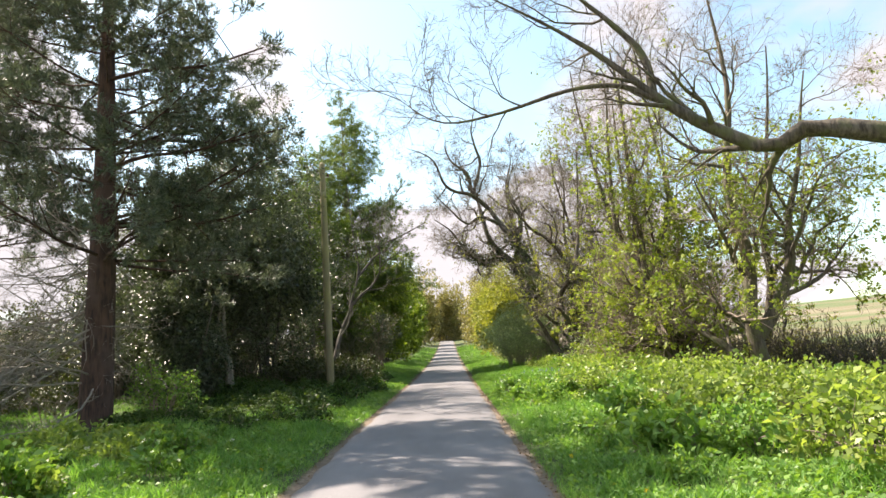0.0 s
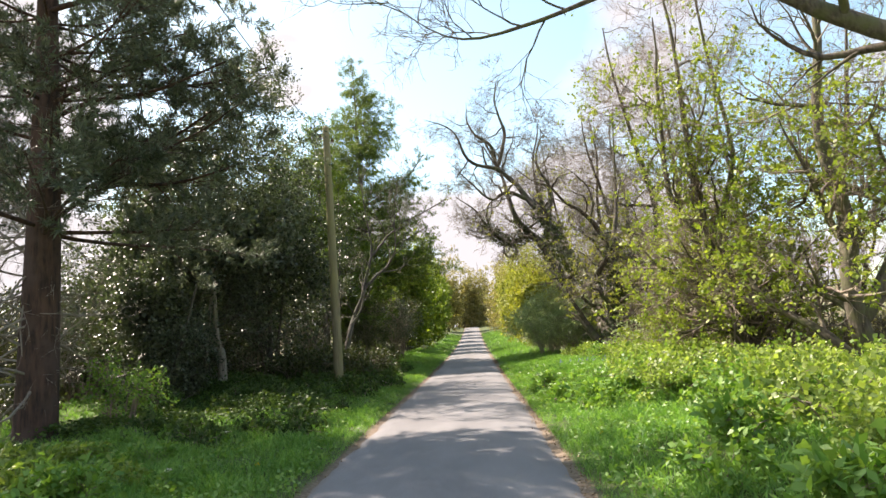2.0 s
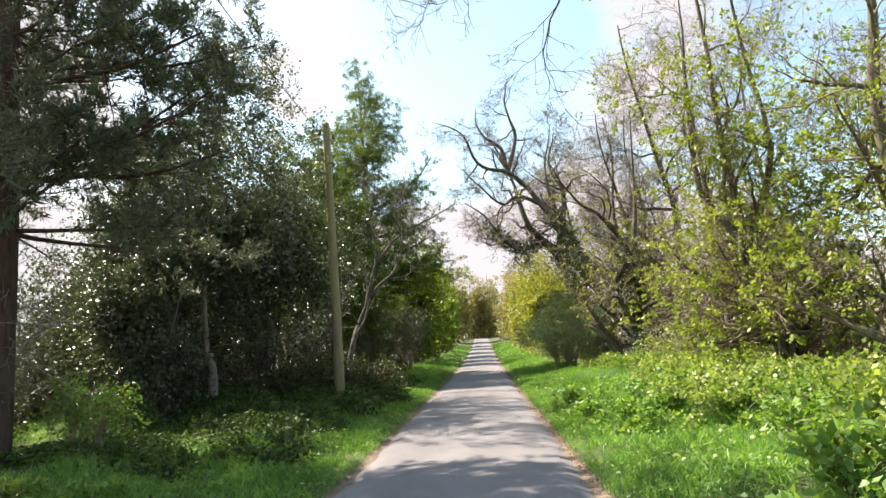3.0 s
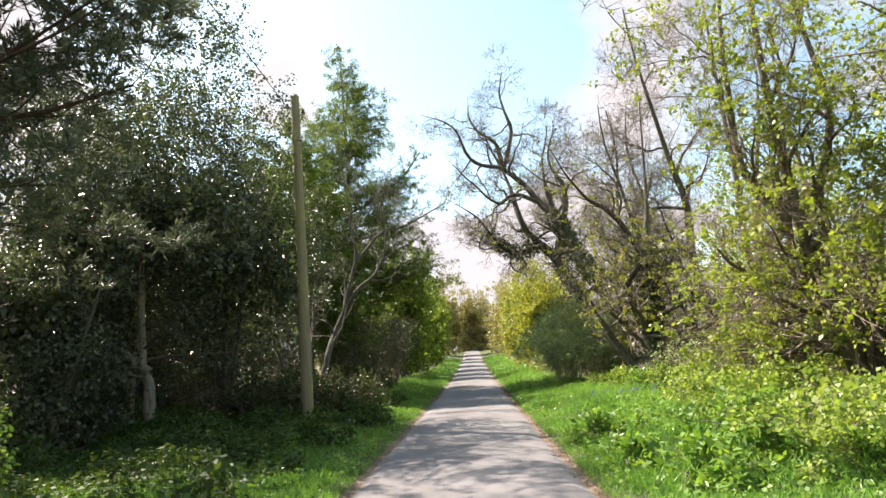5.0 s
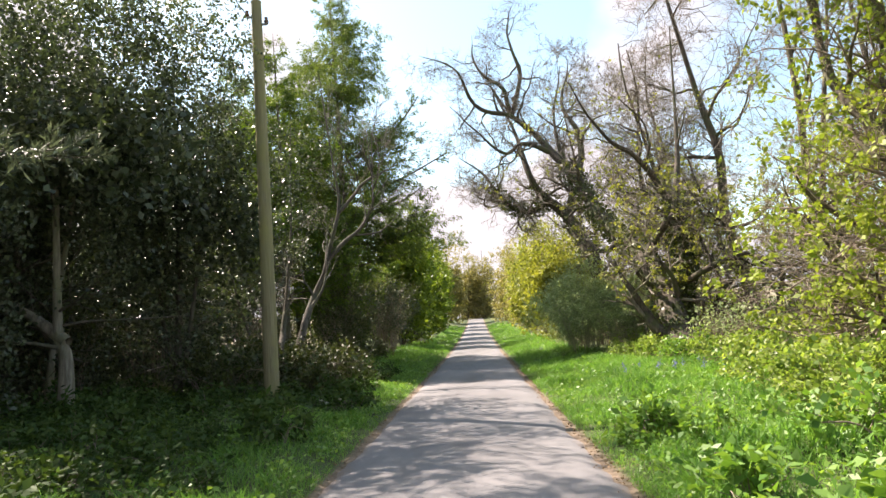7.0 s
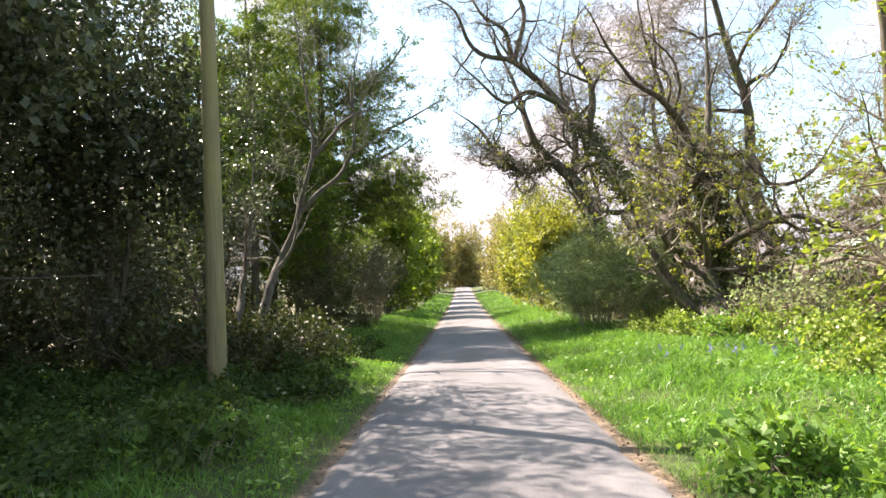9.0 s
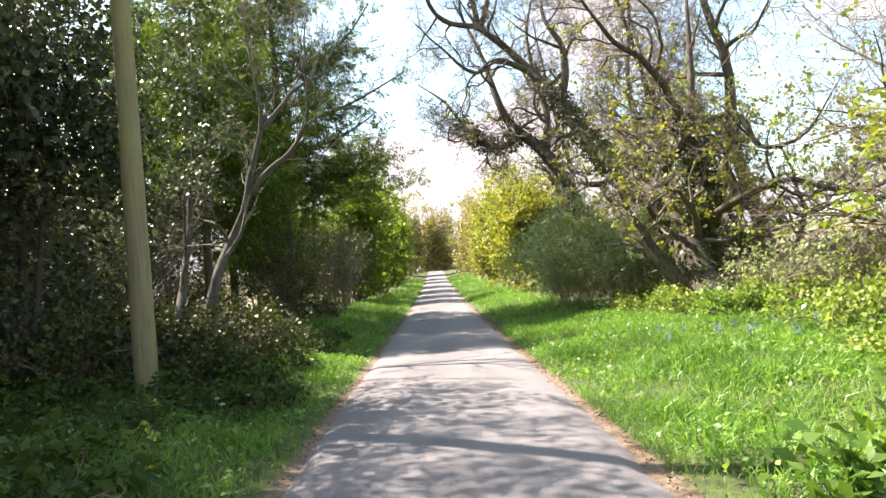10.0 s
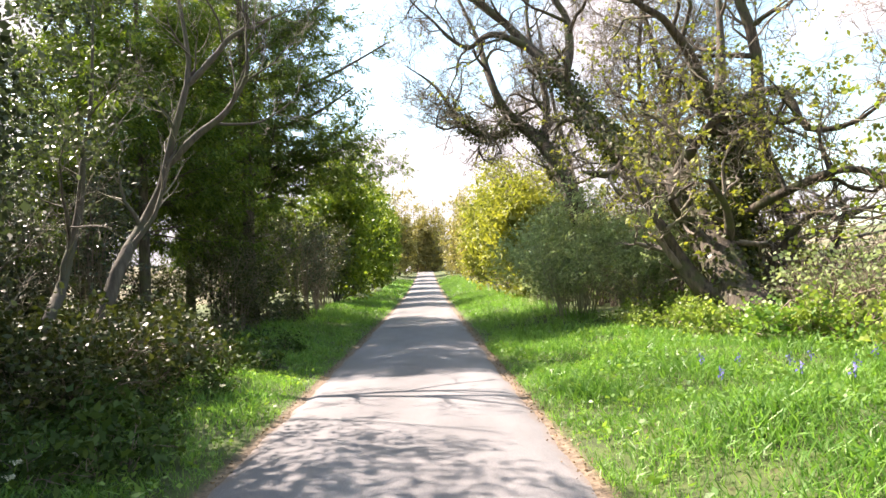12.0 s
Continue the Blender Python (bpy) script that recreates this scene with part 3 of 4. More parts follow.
def shrub(name, label, x, y, h, r, n, seed, mat, size, width=0.6, twig=None, stems=12, n1=6, n2=4, category="shrub", up=0.05, group="", sr=0.018, spread_out=1.0, z=None):
    top = thing(name, label, category, x, y, (H(x, y) if z is None else z) - 0.04, group)
    g = np.random.default_rng(seed)
    a = g.uniform(0, 2 * np.pi, stems); s = g.uniform(0.15, 1.0, stems) * spread_out
    P = np.stack([curve([(0.2 * r * math.cos(w), 0.2 * r * math.sin(w), -0.1), (0.55 * r * q * math.cos(w), 0.55 * r * q * math.sin(w), h * 0.55), (r * q * math.cos(w + 0.3), r * q * math.sin(w + 0.3), h * (1.05 - 0.5 * q * q) * g.uniform(0.65, 1.2))], 7) for w, q in zip(a, s)])
    R = np.tile(sr * np.linspace(1, 0.3, 7), (stems, 1))
    P1, R1 = sprout(P, R, n1, 0.15, 50, r * 0.6, 5, 0.18, up, 0.6, rmin=0.005)
    P2, R2 = sprout(P1, R1, n2, 0.15, 45, r * 0.32, 3, 0.18, up, 0.6, rmin=0.0035)
    stuff("stem_mass", mesh_of("stem_mass", *join(tubes(P, R, 5), tubes(P1, R1, 3), tubes(P2, R2, 3)), twig or M_TWIG), top)
    if n:
        c, t = along(P2, max(1, n // len(P2)), 0.06)
        stuff("foliage", mesh_of("foliage", *leaves(c, size, width, t, 1.1, 0.1, 0.6), mat), top)
    return top


def copies(src, spots, seed, size=(0.8, 1.25), sink=0.04):
    """Copies of the shrubs in src over the spots (x, y), turned and scaled at random."""
    g = np.random.default_rng(seed)
    for i, (x, y) in enumerate(spots):
        o = src[i % len(src)]
        k = g.uniform(*size)
        c = copy_thing(o, pose(x, y, H(x, y) - sink, 0, 0, g.uniform(0, 360)))
        c.scale = (k, k, k * g.uniform(0.85, 1.15))


# ---- left side ----
pine(-8.5, 15.6, 13.2, 0.40, 0.27, 4.6, (0.15, 0.1), extra=[[(0.1, 0, z), (1.4 * k, s * 0.8 * k, z + 0.15), (2.8 * k, s * 1.3 * k, z + 0.1), (4.3 * k, s * 1.7 * k, z + 0.45)] for z, s, k in ((4.9, 0.3, 0.95), (6.4, -0.6, 1.0), (7.1, 0.5, 1.05), (8.8, -0.2, 1.0))])
pine(-14.6, 18.6, 13.0, 0.33, 0.34, 4.0, tuft=14)
holly(-8.0, 23.6, 8.8, 3.5, 34000, 1, stem_r=0.2, stem_mat=M_ASH, trunks=[[(0, 0, 0), (0.0, 0, 1.2), (-0.15, 0, 1.7), (-0.2, 0, 4.5)], [(0.02, 0, 1.45), (-0.6, 0.1, 1.9), (-1.6, 0.3, 2.6), (-2.2, 0.4, 4)], [(-0.9, 0.8, 0), (-0.8, 0.9, 2), (-0.4, 1.0, 5)]], low=0.27)
holly(-10.2, 24.4, 8.4, 3.0, 18000, 2)
holly(-8.5, 20.4, 4.6, 1.7, 11000, 9, low=0.02)
holly(-7.8, 27.6, 10.6, 2.9, 25000, 3)
holly(-11.2, 26.4, 9.5, 3.4, 20000, 4, low=0.0)
holly(-11.0, 33.0, 7.5, 3.2, 18000, 6)
for i, (x, y) in enumerate([(-13.6, 28.2), (-13.5, 33.8), (-14.5, 40.5)]):
    holly(x, y, 6.5, 3.6, 8000, 110 + i, size=0.17, low=-0.12)
CON = "tall fresh green conifer with a bare side"
conifer(CON, -6.4, 42.3, 19.4, 0.24, 4.3, 0.22, M_SPRUCE, 170, fill=56, extra=[[(0, 0, 8.0), (2.0, -0.4, 8.2), (3.6, -0.9, 8.6), (5.4, -1.2, 9.4)], [(0, 0, 9.5), (1.6, -0.3, 10.2), (3.2, -0.6, 11.2), (4.2, -0.8, 12.4)], [(0, 0, 6.8), (1.6, -0.6, 6.9), (3.0, -1.2, 7.2), (4.2, -1.6, 7.8)]], bare=26)
SLIM = conifer("slender conifer with feathery light green needles", -7.8, 37.0, 14.0, 0.17, 2.6, 0.2, M_LARCH, 90, fill=44, bare=20)
conifer("slender conifer with feathery light green needles", -9.5, 45.0, 15.0, 0.2, 2.8, 0.15, M_LARCH, 80, fill=44, bare=14)
for x, y, turn in ((-10.4, 39.0, 80), (-12.6, 44.5, 190), (-8.6, 49.0, 260)):
    copy_thing(SLIM, pose(x, y, H(x, y) - 0.1, 0, 0, turn))
shrub("elder_bush", "light green shrub at the foot of the pine", -7.3, 16.4, 1.3, 0.9, 1500, 11, M_HERB, 0.085)
DARK = [shrub("hedge_shrub", "dark leafy shrub edging the grass verge", x, y, h, r, 5200, 20 + i, m, 0.085, stems=18, n1=8)
        for i, (x, y, h, r, m) in enumerate([(-5.2, 46, 4.0, 2.0, M_HOLLY), (-5.8, 51, 5.0, 2.3, M_IVY), (-6.0, 38.5, 2.4, 1.5, M_IVY)])]
UNDER = [shrub("undergrowth_bush", "low dark bramble undergrowth beneath the trees", x, y, h, r, 1800, 28 + i, M_IVY, 0.075, 0.7, stems=9, n1=6, n2=3, up=0.0) for i, (x, y, h, r) in enumerate([(-5.7, 29.4, 0.9, 1.1), (-6.4, 26.6, 0.8, 1.2)])]
copies(UNDER, [(-5.5, 32.4), (-5.7, 35.8), (-7.6, 29.4), (-6.0, 26.0), (-4.3, 27.0), (-6.0, 28.0), (-4.7, 28.6), (-7.4, 33.8), (-5.6, 40.5), (-6.8, 36.6), (-8.4, 26.4), (-4.4, 30.2), (-11.6, 15.2), (-12.6, 17.4), (-10.8, 17.8), (-12.8, 20.0), (-5.4, 43.2), (-6.9, 31.2), (-5.5, 27.7), (-4.5, 27.9), (-4.2, 28.8), (-5.0, 29.2)], 15, (0.7, 1.2))
copies(DARK, [(-8.6, 35.5), (-7.0, 41), (-9.5, 39.5), (-9, 48), (-9, 53), (-6.0, 55), (-12.5, 37), (-13, 43), (-12, 50), (-9.6, 30.0), (-12.0, 26.0), (-9.4, 25.6), (-21, 19), (-23, 24), (-20, 29), (-25, 33), (-22, 38), (-16.5, 25), (-17.5, 30), (-16, 35), (-11.6, 22.2), (-12.6, 23.8)], 5, (0.75, 1.3))
for i, (x, y, h, r) in enumerate([(-5.8, 59, 9.5, 2.9), (-5.6, 66, 11.5, 3.4), (-6.0, 76, 12.0, 3.6), (-6.0, 88, 11, 3.6), (-6.0, 101, 11, 3.6), (-10.5, 60, 8.5, 3.6), (-11, 72, 9, 4)]):
    holly(x, y, h, r, 6500, 30 + i, "bushy broadleaf tree in fresh green leaf", size=0.24, leaf=M_MID, name="broadleaf_tree", low=0.03)

# ---- right side ----
broad_tree("overhanging_tree", "bare tree with a thick limb over the lane", 11.5, 9.0,
    [[(0, 0, 0), (-0.2, 0.1, 2), (-0.9, 0.5, 3.8), (-2.4, 0.9, 4.7), (-3.9, 1.5, 4.9), (-4.9, 1.8, 5.2), (-5.5, 2.0, 4.93), (-6.06, 2.3, 5.25), (-6.9, 2.6, 5.9), (-7.5, 2.8, 6.6), (-8.1, 3.1, 7.4), (-9.1, 3.5, 8.4), (-10.6, 4.1, 9.7)],
     [(-0.2, 0.1, 2.2), (0.4, 0.4, 5.4), (0.8, 0.6, 9.4)],
     [(-7.0, 2.6, 6), (-7.8, 2.9, 6.55), (-8.8, 3.4, 6.7), (-10.2, 3.9, 6.5), (-11.4, 4.3, 6.6), (-12.6, 4.7, 7.7)],
     [(-7.2, 2.7, 6.3), (-7.3, 3.0, 7.5), (-8.2, 3.4, 8.8), (-9.0, 3.8, 10.4)]], 0.25, M_BARK, M_BARK,
    l1=(10, 0.5, 44, 2.6), l2=(7, 0.2, 44, 1.3), l3=(5, 0.2, 42, 0.6), l4=(2, 0.2, 40, 0.28), up=0.05, wig=0.17, taper=0.035, radii=[0.25, 0.2, 0.06, 0.09], crook=0.03)
LEAFY = dict(leaf_mat=M_SYC, leaf_size=0.105, leaf_w=0.66)
SYC = "multi-stemmed sycamore in young yellow-green leaf"
broad_tree("sycamore_tree", SYC, 8.6, 18.0,
    [[(0, 0, 0), (-0.25, 0, 2), (-0.1, 0, 4), (-0.2, 0.1, 6), (0, 0.2, 8.5), (-0.1, 0.3, 12)], [(-0.2, 0, 1.7), (0.5, 0, 2.7), (1.2, 0.1, 4.4), (1.6, 0.2, 6.0), (2.4, 0.4, 9.5)]], 0.27, M_BARK, M_TWIG, n_leaf=1, leaf_share=0.45, lim=6.5, crook=0.12, wig=0.18, l1=(15, 0.2, 60, 3.6), **LEAFY)
broad_tree("sycamore_tree", SYC, 7.4, 22.0,
    [[(0, 0, 0), (-0.2, 0.1, 2), (-0.5, 0.2, 5), (-1.0, 0.5, 12)], [(0.2, 0, 0), (0.2, 0.4, 3), (0.5, 0.5, 6), (0.4, 0.8, 12)], [(-0.2, 0, 0), (-0.7, 0.5, 3), (-1.3, 1, 6), (-2.0, 1.2, 11)]], 0.28, M_BARK, M_TWIG, n_leaf=1, leaf_share=0.26, lim=9.5, crook=0.42, wig=0.2, l1=(18, 0.2, 58, 3.6), **LEAFY)
broad_tree("sycamore_tree", SYC, 8.0, 27.5,
    [[(0, 0, 0), (-0.1, 0.1, 2), (0.1, 0.2, 5), (-0.3, 0.5, 12)], [(0.2, 0, 0), (0.7, 0.3, 2), (0.6, 0.5, 5), (1.2, 0.8, 11)]], 0.25, M_BARK, M_TWIG, n_leaf=1, crook=0.22, lim=4.5, l1=(17, 0.3, 58, 4.4), wig=0.2, leaf_share=0.07, **LEAFY)
broad_tree("sycamore_tree", "slim sycamore in young yellow-green leaf", 9.8, 27.8,
    [[(0, 0, 0), (0.2, 0.1, 2), (0.5, 0.2, 5), (0.9, 0.5, 12)]], 0.24, M_BARK, M_TWIG, n_leaf=1, crook=0.3, lim=4.0, l1=(15, 0.2, 55, 3.6), wig=0.2, leaf_share=0.06, **LEAFY)


def from_base(x, y, lines):
    """Stems given in the world's coordinates, seen from the tree's foot; a stem's height of None is the ground's."""
    z0 = H(x, y) - 0.05
    return [[(a - x, b - y, 0.0 if c is None else c - z0) for a, b, c in line] for line in lines]


broad_tree("oak_tree", "old leaning ivy-clad oak with twisting bare limbs", 6.0, 31.2,
    from_base(6.0, 31.2, [
        [(6.0, 31.2, None), (5.9, 31.9, 1.2), (5.92, 33.0, 2.3), (5.88, 35.5, 4.2), (5.46, 37.0, 5.06), (4.98, 38.5, 6.27), (4.48, 40.0, 8.1), (3.73, 41.0, 9.64), (3.26, 42.0, 10.9), (2.4, 43.0, 12.2), (1.6, 43.5, 13.8)],
        [(2.4, 43.0, 12.2), (2.0, 43.1, 13.8), (0.9, 43.4, 15.0), (0.7, 43.6, 17.0)],
        [(3.3, 42.0, 10.9), (2.2, 42.2, 12.0), (0.8, 42.4, 12.6), (-0.3, 42.6, 14.8), (-1.9, 43.0, 15.8)],
        [(2.4, 43.0, 12.2), (3.1, 43.4, 14.6), (2.6, 43.8, 17.0), (3.3, 44.2, 19.0)],
        [(6.3, 32.2, None), (6.15, 32.5, 1.3), (6.3, 33.0, 2.5), (6.72, 33.5, 3.8), (6.82, 34.0, 5.2), (7.3, 34.5, 6.7), (7.5, 35.0, 8.3), (7.9, 35.5, 12.5)],
        [(6.3, 34.6, 3.7), (6.5, 34.0, 4.42), (7.2, 33.0, 5.15), (7.95, 32.5, 5.33), (8.15, 32.0, 4.4), (8.6, 31.0, 4.4), (9.6, 30.6, 5.6)],
        [(6.4, 33.1, 2.6), (7.2, 32.0, 3.15), (7.8, 31.0, 3.3), (8.6, 30.0, 2.8), (9.8, 29.4, 3.2)],
        [(4.6, 39.8, 7.8), (4.9, 40.2, 9.6), (4.4, 40.6, 11.4), (4.9, 41.2, 14.0)],
        [(3.75, 41.0, 9.6), (2.6, 41.2, 10.2), (1.5, 41.4, 9.9), (0.4, 41.8, 11.2), (-0.8, 42.0, 12.6)],
        [(6.8, 34.0, 5.0), (5.8, 33.4, 6.6), (4.4, 32.8, 7.6), (3.2, 32.2, 9.6)]]), 0.40, M_OAK, M_OAKTWIG, stout=1.8,
    leaf_mat=M_YELLOW, n_leaf=1, leaf_size=0.10, leaf_share=0.16, l1=(8, 0.15, 62, 3.0), l2=(6, 0.2, 55, 1.6), l3=(5, 0.2, 50, 0.75), l4=(3, 0.2, 45, 0.4), wig=0.30, up=0.04, taper=0.06, lim=8.0,
    radii=[0.46, 0.13, 0.15, 0.13, 0.32, 0.15, 0.11, 0.17, 0.13, 0.13], ivy=6000, ivy_on=(0, 4), crook=0.09)
broad_tree("oak_tree", "dark oak leaning over the verge with crooked limbs", 6.8, 43.6,
    from_base(6.8, 43.6, [
        [(6.8, 43.6, None), (6.4, 44.3, 2.4), (6.0, 45.0, 4.3), (5.53, 46.0, 6.1), (4.97, 47.0, 7.6), (3.97, 48.0, 9.0), (3.53, 48.0, 10.0), (3.1, 49.0, 11.9), (2.7, 49.5, 13.5), (1.6, 50.0, 16.5)],
        [(4.1, 47.9, 8.8), (3.15, 48.0, 8.3), (2.15, 48.0, 8.6), (1.45, 48.0, 9.45), (0.5, 48.0, 10.7), (-0.7, 48.0, 11.8)],
        [(5.0, 47.0, 7.5), (5.2, 47.4, 10.0), (4.8, 48.0, 13.0), (5.4, 48.6, 17.0)]]), 0.40, M_OAK, M_OAKTWIG, stout=2.4,
    l1=(14, 0.2, 60, 3.6), l2=(8, 0.2, 52, 1.9), l3=(5, 0.2, 50, 0.9), wig=0.30, ivy=2500, crook=0.1, radii=[0.46, 0.2, 0.2])
BARE = broad_tree("oak_tree", "bare oak with twisting limbs beside the lane", 9.2, 40.5,
    [[(0, 0, 0), (-0.2, 0.3, 4), (-0.8, 0.8, 8), (-1.2, 1.2, 14)]], 0.26, M_OAK, M_OAKTWIG, stout=2.2, leaf_mat=M_YELLOW, n_leaf=1, leaf_size=0.09, lim=6,
    l1=(18, 0.15, 55, 4.6), l2=(9, 0.2, 48, 2.2), wig=0.28, crook=0.3)
for x, y, turn, k in ((9.0, 44.0, 100, 1.0), (11.6, 24.6, 200, 0.9), (11.2, 48.0, 300, 1.2), (8.6, 53.0, 40, 1.1), (11.4, 38.5, 20, 1.3)):
    copy_thing(BARE, pose(x, y, H(x, y) - 0.05, 0, 0, turn)).scale = (k, k, k)
broad_tree("ash_tree", "pale bare ash with forked upswept limbs", -5.35, 29.3,
    from_base(-5.35, 29.3, [
        [(-5.35, 29.3, None), (-5.06, 29.9, 2.2), (-4.95, 30.5, 3.1), (-4.62, 30.6, 4.0), (-4.15, 30.7, 5.45), (-4.2, 30.8, 7.0), (-4.5, 31.0, 10.0)],
        [(-4.62, 30.6, 4.0), (-4.0, 30.6, 4.6), (-3.4, 30.6, 5.2), (-3.1, 30.6, 6.1), (-3.0, 30.7, 8.0)],
        [(-4.15, 30.7, 5.4), (-3.5, 30.7, 6.1), (-3.1, 30.8, 6.8), (-2.9, 30.9, 8.5)]]), 0.13, M_HOLLYBARK, M_ASH,
    l1=(8, 0.3, 42, 2.0), l2=(5, 0.25, 42, 1.0), l3=(4, 0.3, 40, 0.5), l4=(2, 0.3, 38, 0.25), up=0.12, crook=0.10, radii=[0.12, 0.07, 0.06])
broad_tree("ash_tree", "grey leaning ash stem rising behind the pole", -5.1, 27.0,
    from_base(-5.1, 27.0, [
        [(-5.1, 27.0, None), (-5.35, 28.0, 1.1), (-5.4, 28.8, 1.9), (-5.3, 29.2, 2.8), (-5.35, 29.5, 3.9), (-5.4, 29.8, 5.3), (-5.2, 30.0, 8.5)],
        [(-5.2, 27.1, None), (-5.8, 28.0, 1.6), (-6.6, 28.6, 3.2), (-7.2, 29.2, 6.0)]]), 0.12, M_HOLLYBARK, M_ASH,
    l1=(8, 0.4, 50, 1.8), l2=(5, 0.25, 45, 0.9), l3=(4, 0.3, 40, 0.5), l4=(2, 0.3, 38, 0.25), up=0.08, crook=0.10, radii=[0.11, 0.06])
THICKET = [shrub("hawthorn_bush", "tangled brown-twigged thorn bush with small fresh leaves", x, y, h, r, n, 60 + i, m, 0.085, 0.75, stems=14, n1=9, n2=4, sr=0.03, up=0.04)
           for i, (x, y, h, r, n, m) in enumerate([(7.6, 25.0, 1.1, 1.4, 800, M_SYC), (6.6, 24.0, 1.3, 1.6, 700, M_BRAMBLE), (6.4, 29.6, 1.2, 1.5, 1300, M_BUSH), (6.0, 36.5, 3.6, 2.4, 1500, M_YELLOW)])]
copies(THICKET, [(8.8, 23.6), (8.6, 29.6), (5.6, 42), (6.2, 40.5), (7.2, 33.6), (9.0, 33.5), (7.8, 45.0), (6.0, 45.5)], 6, (0.75, 1.05))
copies([THICKET[3]], [(7.4, 35.6), (8.6, 39.0)], 9, (1.0, 1.3))
copies([THICKET[2]], [(10, 35), (4.6, 42.6), (10.6, 30)], 8, (0.7, 0.95))
WILLOW = [shrub("willow_bush", "rounded grey-green bush on the verge", 3.7, 36.5, 2.9, 2.0, 10500, 41, M_BUSH, 0.12, 0.4, twig=M_BUSHTWIG, stems=30, n1=8, n2=4, up=0.10)]
copies(WILLOW, [(3.9, 40.0), (5.0, 34.8)], 3, (0.65, 0.9))
for i, (x, y, h, r, m) in enumerate([(5.0, 50, 6.8, 2.5, M_YELLOW), (5.2, 56, 8.0, 3.0, M_YELLOW), (5.4, 65, 9.5, 3.2, M_YELLOW), (5.4, 76, 9.5, 3.2, M_YELLOW), (5.6, 90, 10, 3.2, M_BUD), (5.6, 104, 10, 3.4, M_BUD)]):
    holly(x, y, h, r, 6500, 50 + i, "bushy tree in yellow-green spring leaf", size=0.21, leaf=m, name="broadleaf_tree", low=0.03)
for i, (x, y, h) in enumerate([(-7, 112, 15), (-4.8, 126, 17), (-2.2, 148, 17), (1.8, 149, 18), (5.5, 122, 16), (-0.5, 156, 14)]):
    holly(x, y, h, 4.2, 5000, 70 + i, "brown budding tree closing the far end of the lane", size=0.28, leaf=M_BUD, name="broadleaf_tree", low=-0.1)

copies([THICKET[3]], [(-5.5, 147), (-3.2, 150), (-1.2, 152), (0.8, 151), (2.8, 150), (5.0, 147), (-4.5, 138), (4.2, 138)], 12, (1.3, 1.8))

# ---- brambles, nettles and herbs ----
BRAMBLE = [shrub("bramble_bush", "sprawling bright green bramble bush on the verge", x, y, h, r, 1300, 80 + i, m, 0.08, 0.78, stems=8, n1=5, n2=2, up=0.0, group="brambles on the verge")
           for i, (x, y, h, r, m) in enumerate([(3.6, 9.0, 0.42, 0.9, M_BRAMBLE), (4.2, 12.0, 0.5, 1.0, M_BRAMBLE), (3.4, 17.5, 0.4, 0.9, M_HERB), (4.4, 20.5, 0.55, 1.0, M_BRAMBLE), (5.2, 15.0, 0.55, 1.1, M_BRAMBLE)])]
sg = np.random.default_rng(21)
spots = []
for _ in range(400):
    yy = sg.uniform(4, 34)
    edge = np.interp(yy, [0, 12, 19, 24, 27, 30, 35], [2.7, 2.9, 2.9, 4.2, 4.9, 4.2, 3.4])
    xx = edge + 0.5 + (8.5 - edge) * sg.random() ** 1.3
    if all((xx - a) ** 2 + (yy - b) ** 2 > 0.75 for a, b in spots):
        spots.append((xx, yy))
copies(BRAMBLE, spots[:105], 22, (0.65, 1.15))
HERB = [shrub("nettle_clump", "clump of fresh green nettles and herbs in the grass", x, y, h, r, 380, 90 + i, M_HERB, 0.11, 0.5, stems=6, n1=3, n2=1, up=0.06, category="plant", sr=0.008, group="herbs in the verge")
        for i, (x, y, h, r) in enumerate([(-5.4, 8.2, 0.40, 0.45), (-4.6, 10.0, 0.34, 0.5), (-5.8, 9.0, 0.40, 0.45)])]
spots = []
for _ in range(500):
    yy = sg.uniform(5, 34)
    xx = -3.0 - 6.0 * sg.random() ** (0.6 if yy < 14 else 1.0)
    if (xx > -6.2 or yy > 17) and all((xx - a) ** 2 + (yy - b) ** 2 > 0.35 for a, b in spots):
        spots.append((xx, yy))
DOCK = [shrub("dock_clump", "pale green broad-leaved docks and nettles in sunlit grass", x, y, h, r, 300, 96 + i, M_BRAMBLE, 0.125, 0.5, stems=7, n1=3, n2=1, up=0.05, category="plant", sr=0.008, group="docks in the verge")
        for i, (x, y, h, r) in enumerate([(-6.6, 8.0, 0.34, 0.45), (-5.6, 10.4, 0.30, 0.5)])]
dock_spots = []
for _ in range(600):
    xx, yy = sg.uniform(-10.5, -3.6), sg.uniform(5.5, 12.5)
    if xx < -4.6 - 0.15 * (yy - 6) + sg.normal() * 0.8 and all((xx - a) ** 2 + (yy - b) ** 2 > 0.3 for a, b in dock_spots):
        dock_spots.append((xx, yy))
copies(DOCK, dock_spots[:50], 24, (0.6, 1.1))
# clumps like HERB, with the bank's shade put into a darker leaf colour
SHADE_TONED = [shrub("nettle_clump", "clump of dark green nettles under the trees, shade put into their colour", x, y, h, r, 420, 93 + i, M_SHADED_HERB, 0.10, 0.5, stems=6, n1=3, n2=1, up=0.06, category="plant", sr=0.008, group="nettles in the shade")
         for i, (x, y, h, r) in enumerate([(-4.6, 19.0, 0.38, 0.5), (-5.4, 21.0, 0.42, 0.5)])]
copies(SHADE_TONED, [p for p in spots[:95] if p[1] >= 12.5], 25, (0.6, 1.2))
copies(HERB, [p for p in spots[:95] if p[1] < 12.5] + [(sg.uniform(1.6, 3.6), sg.uniform(6, 20)) for _ in range(16)], 23, (0.6, 1.2))


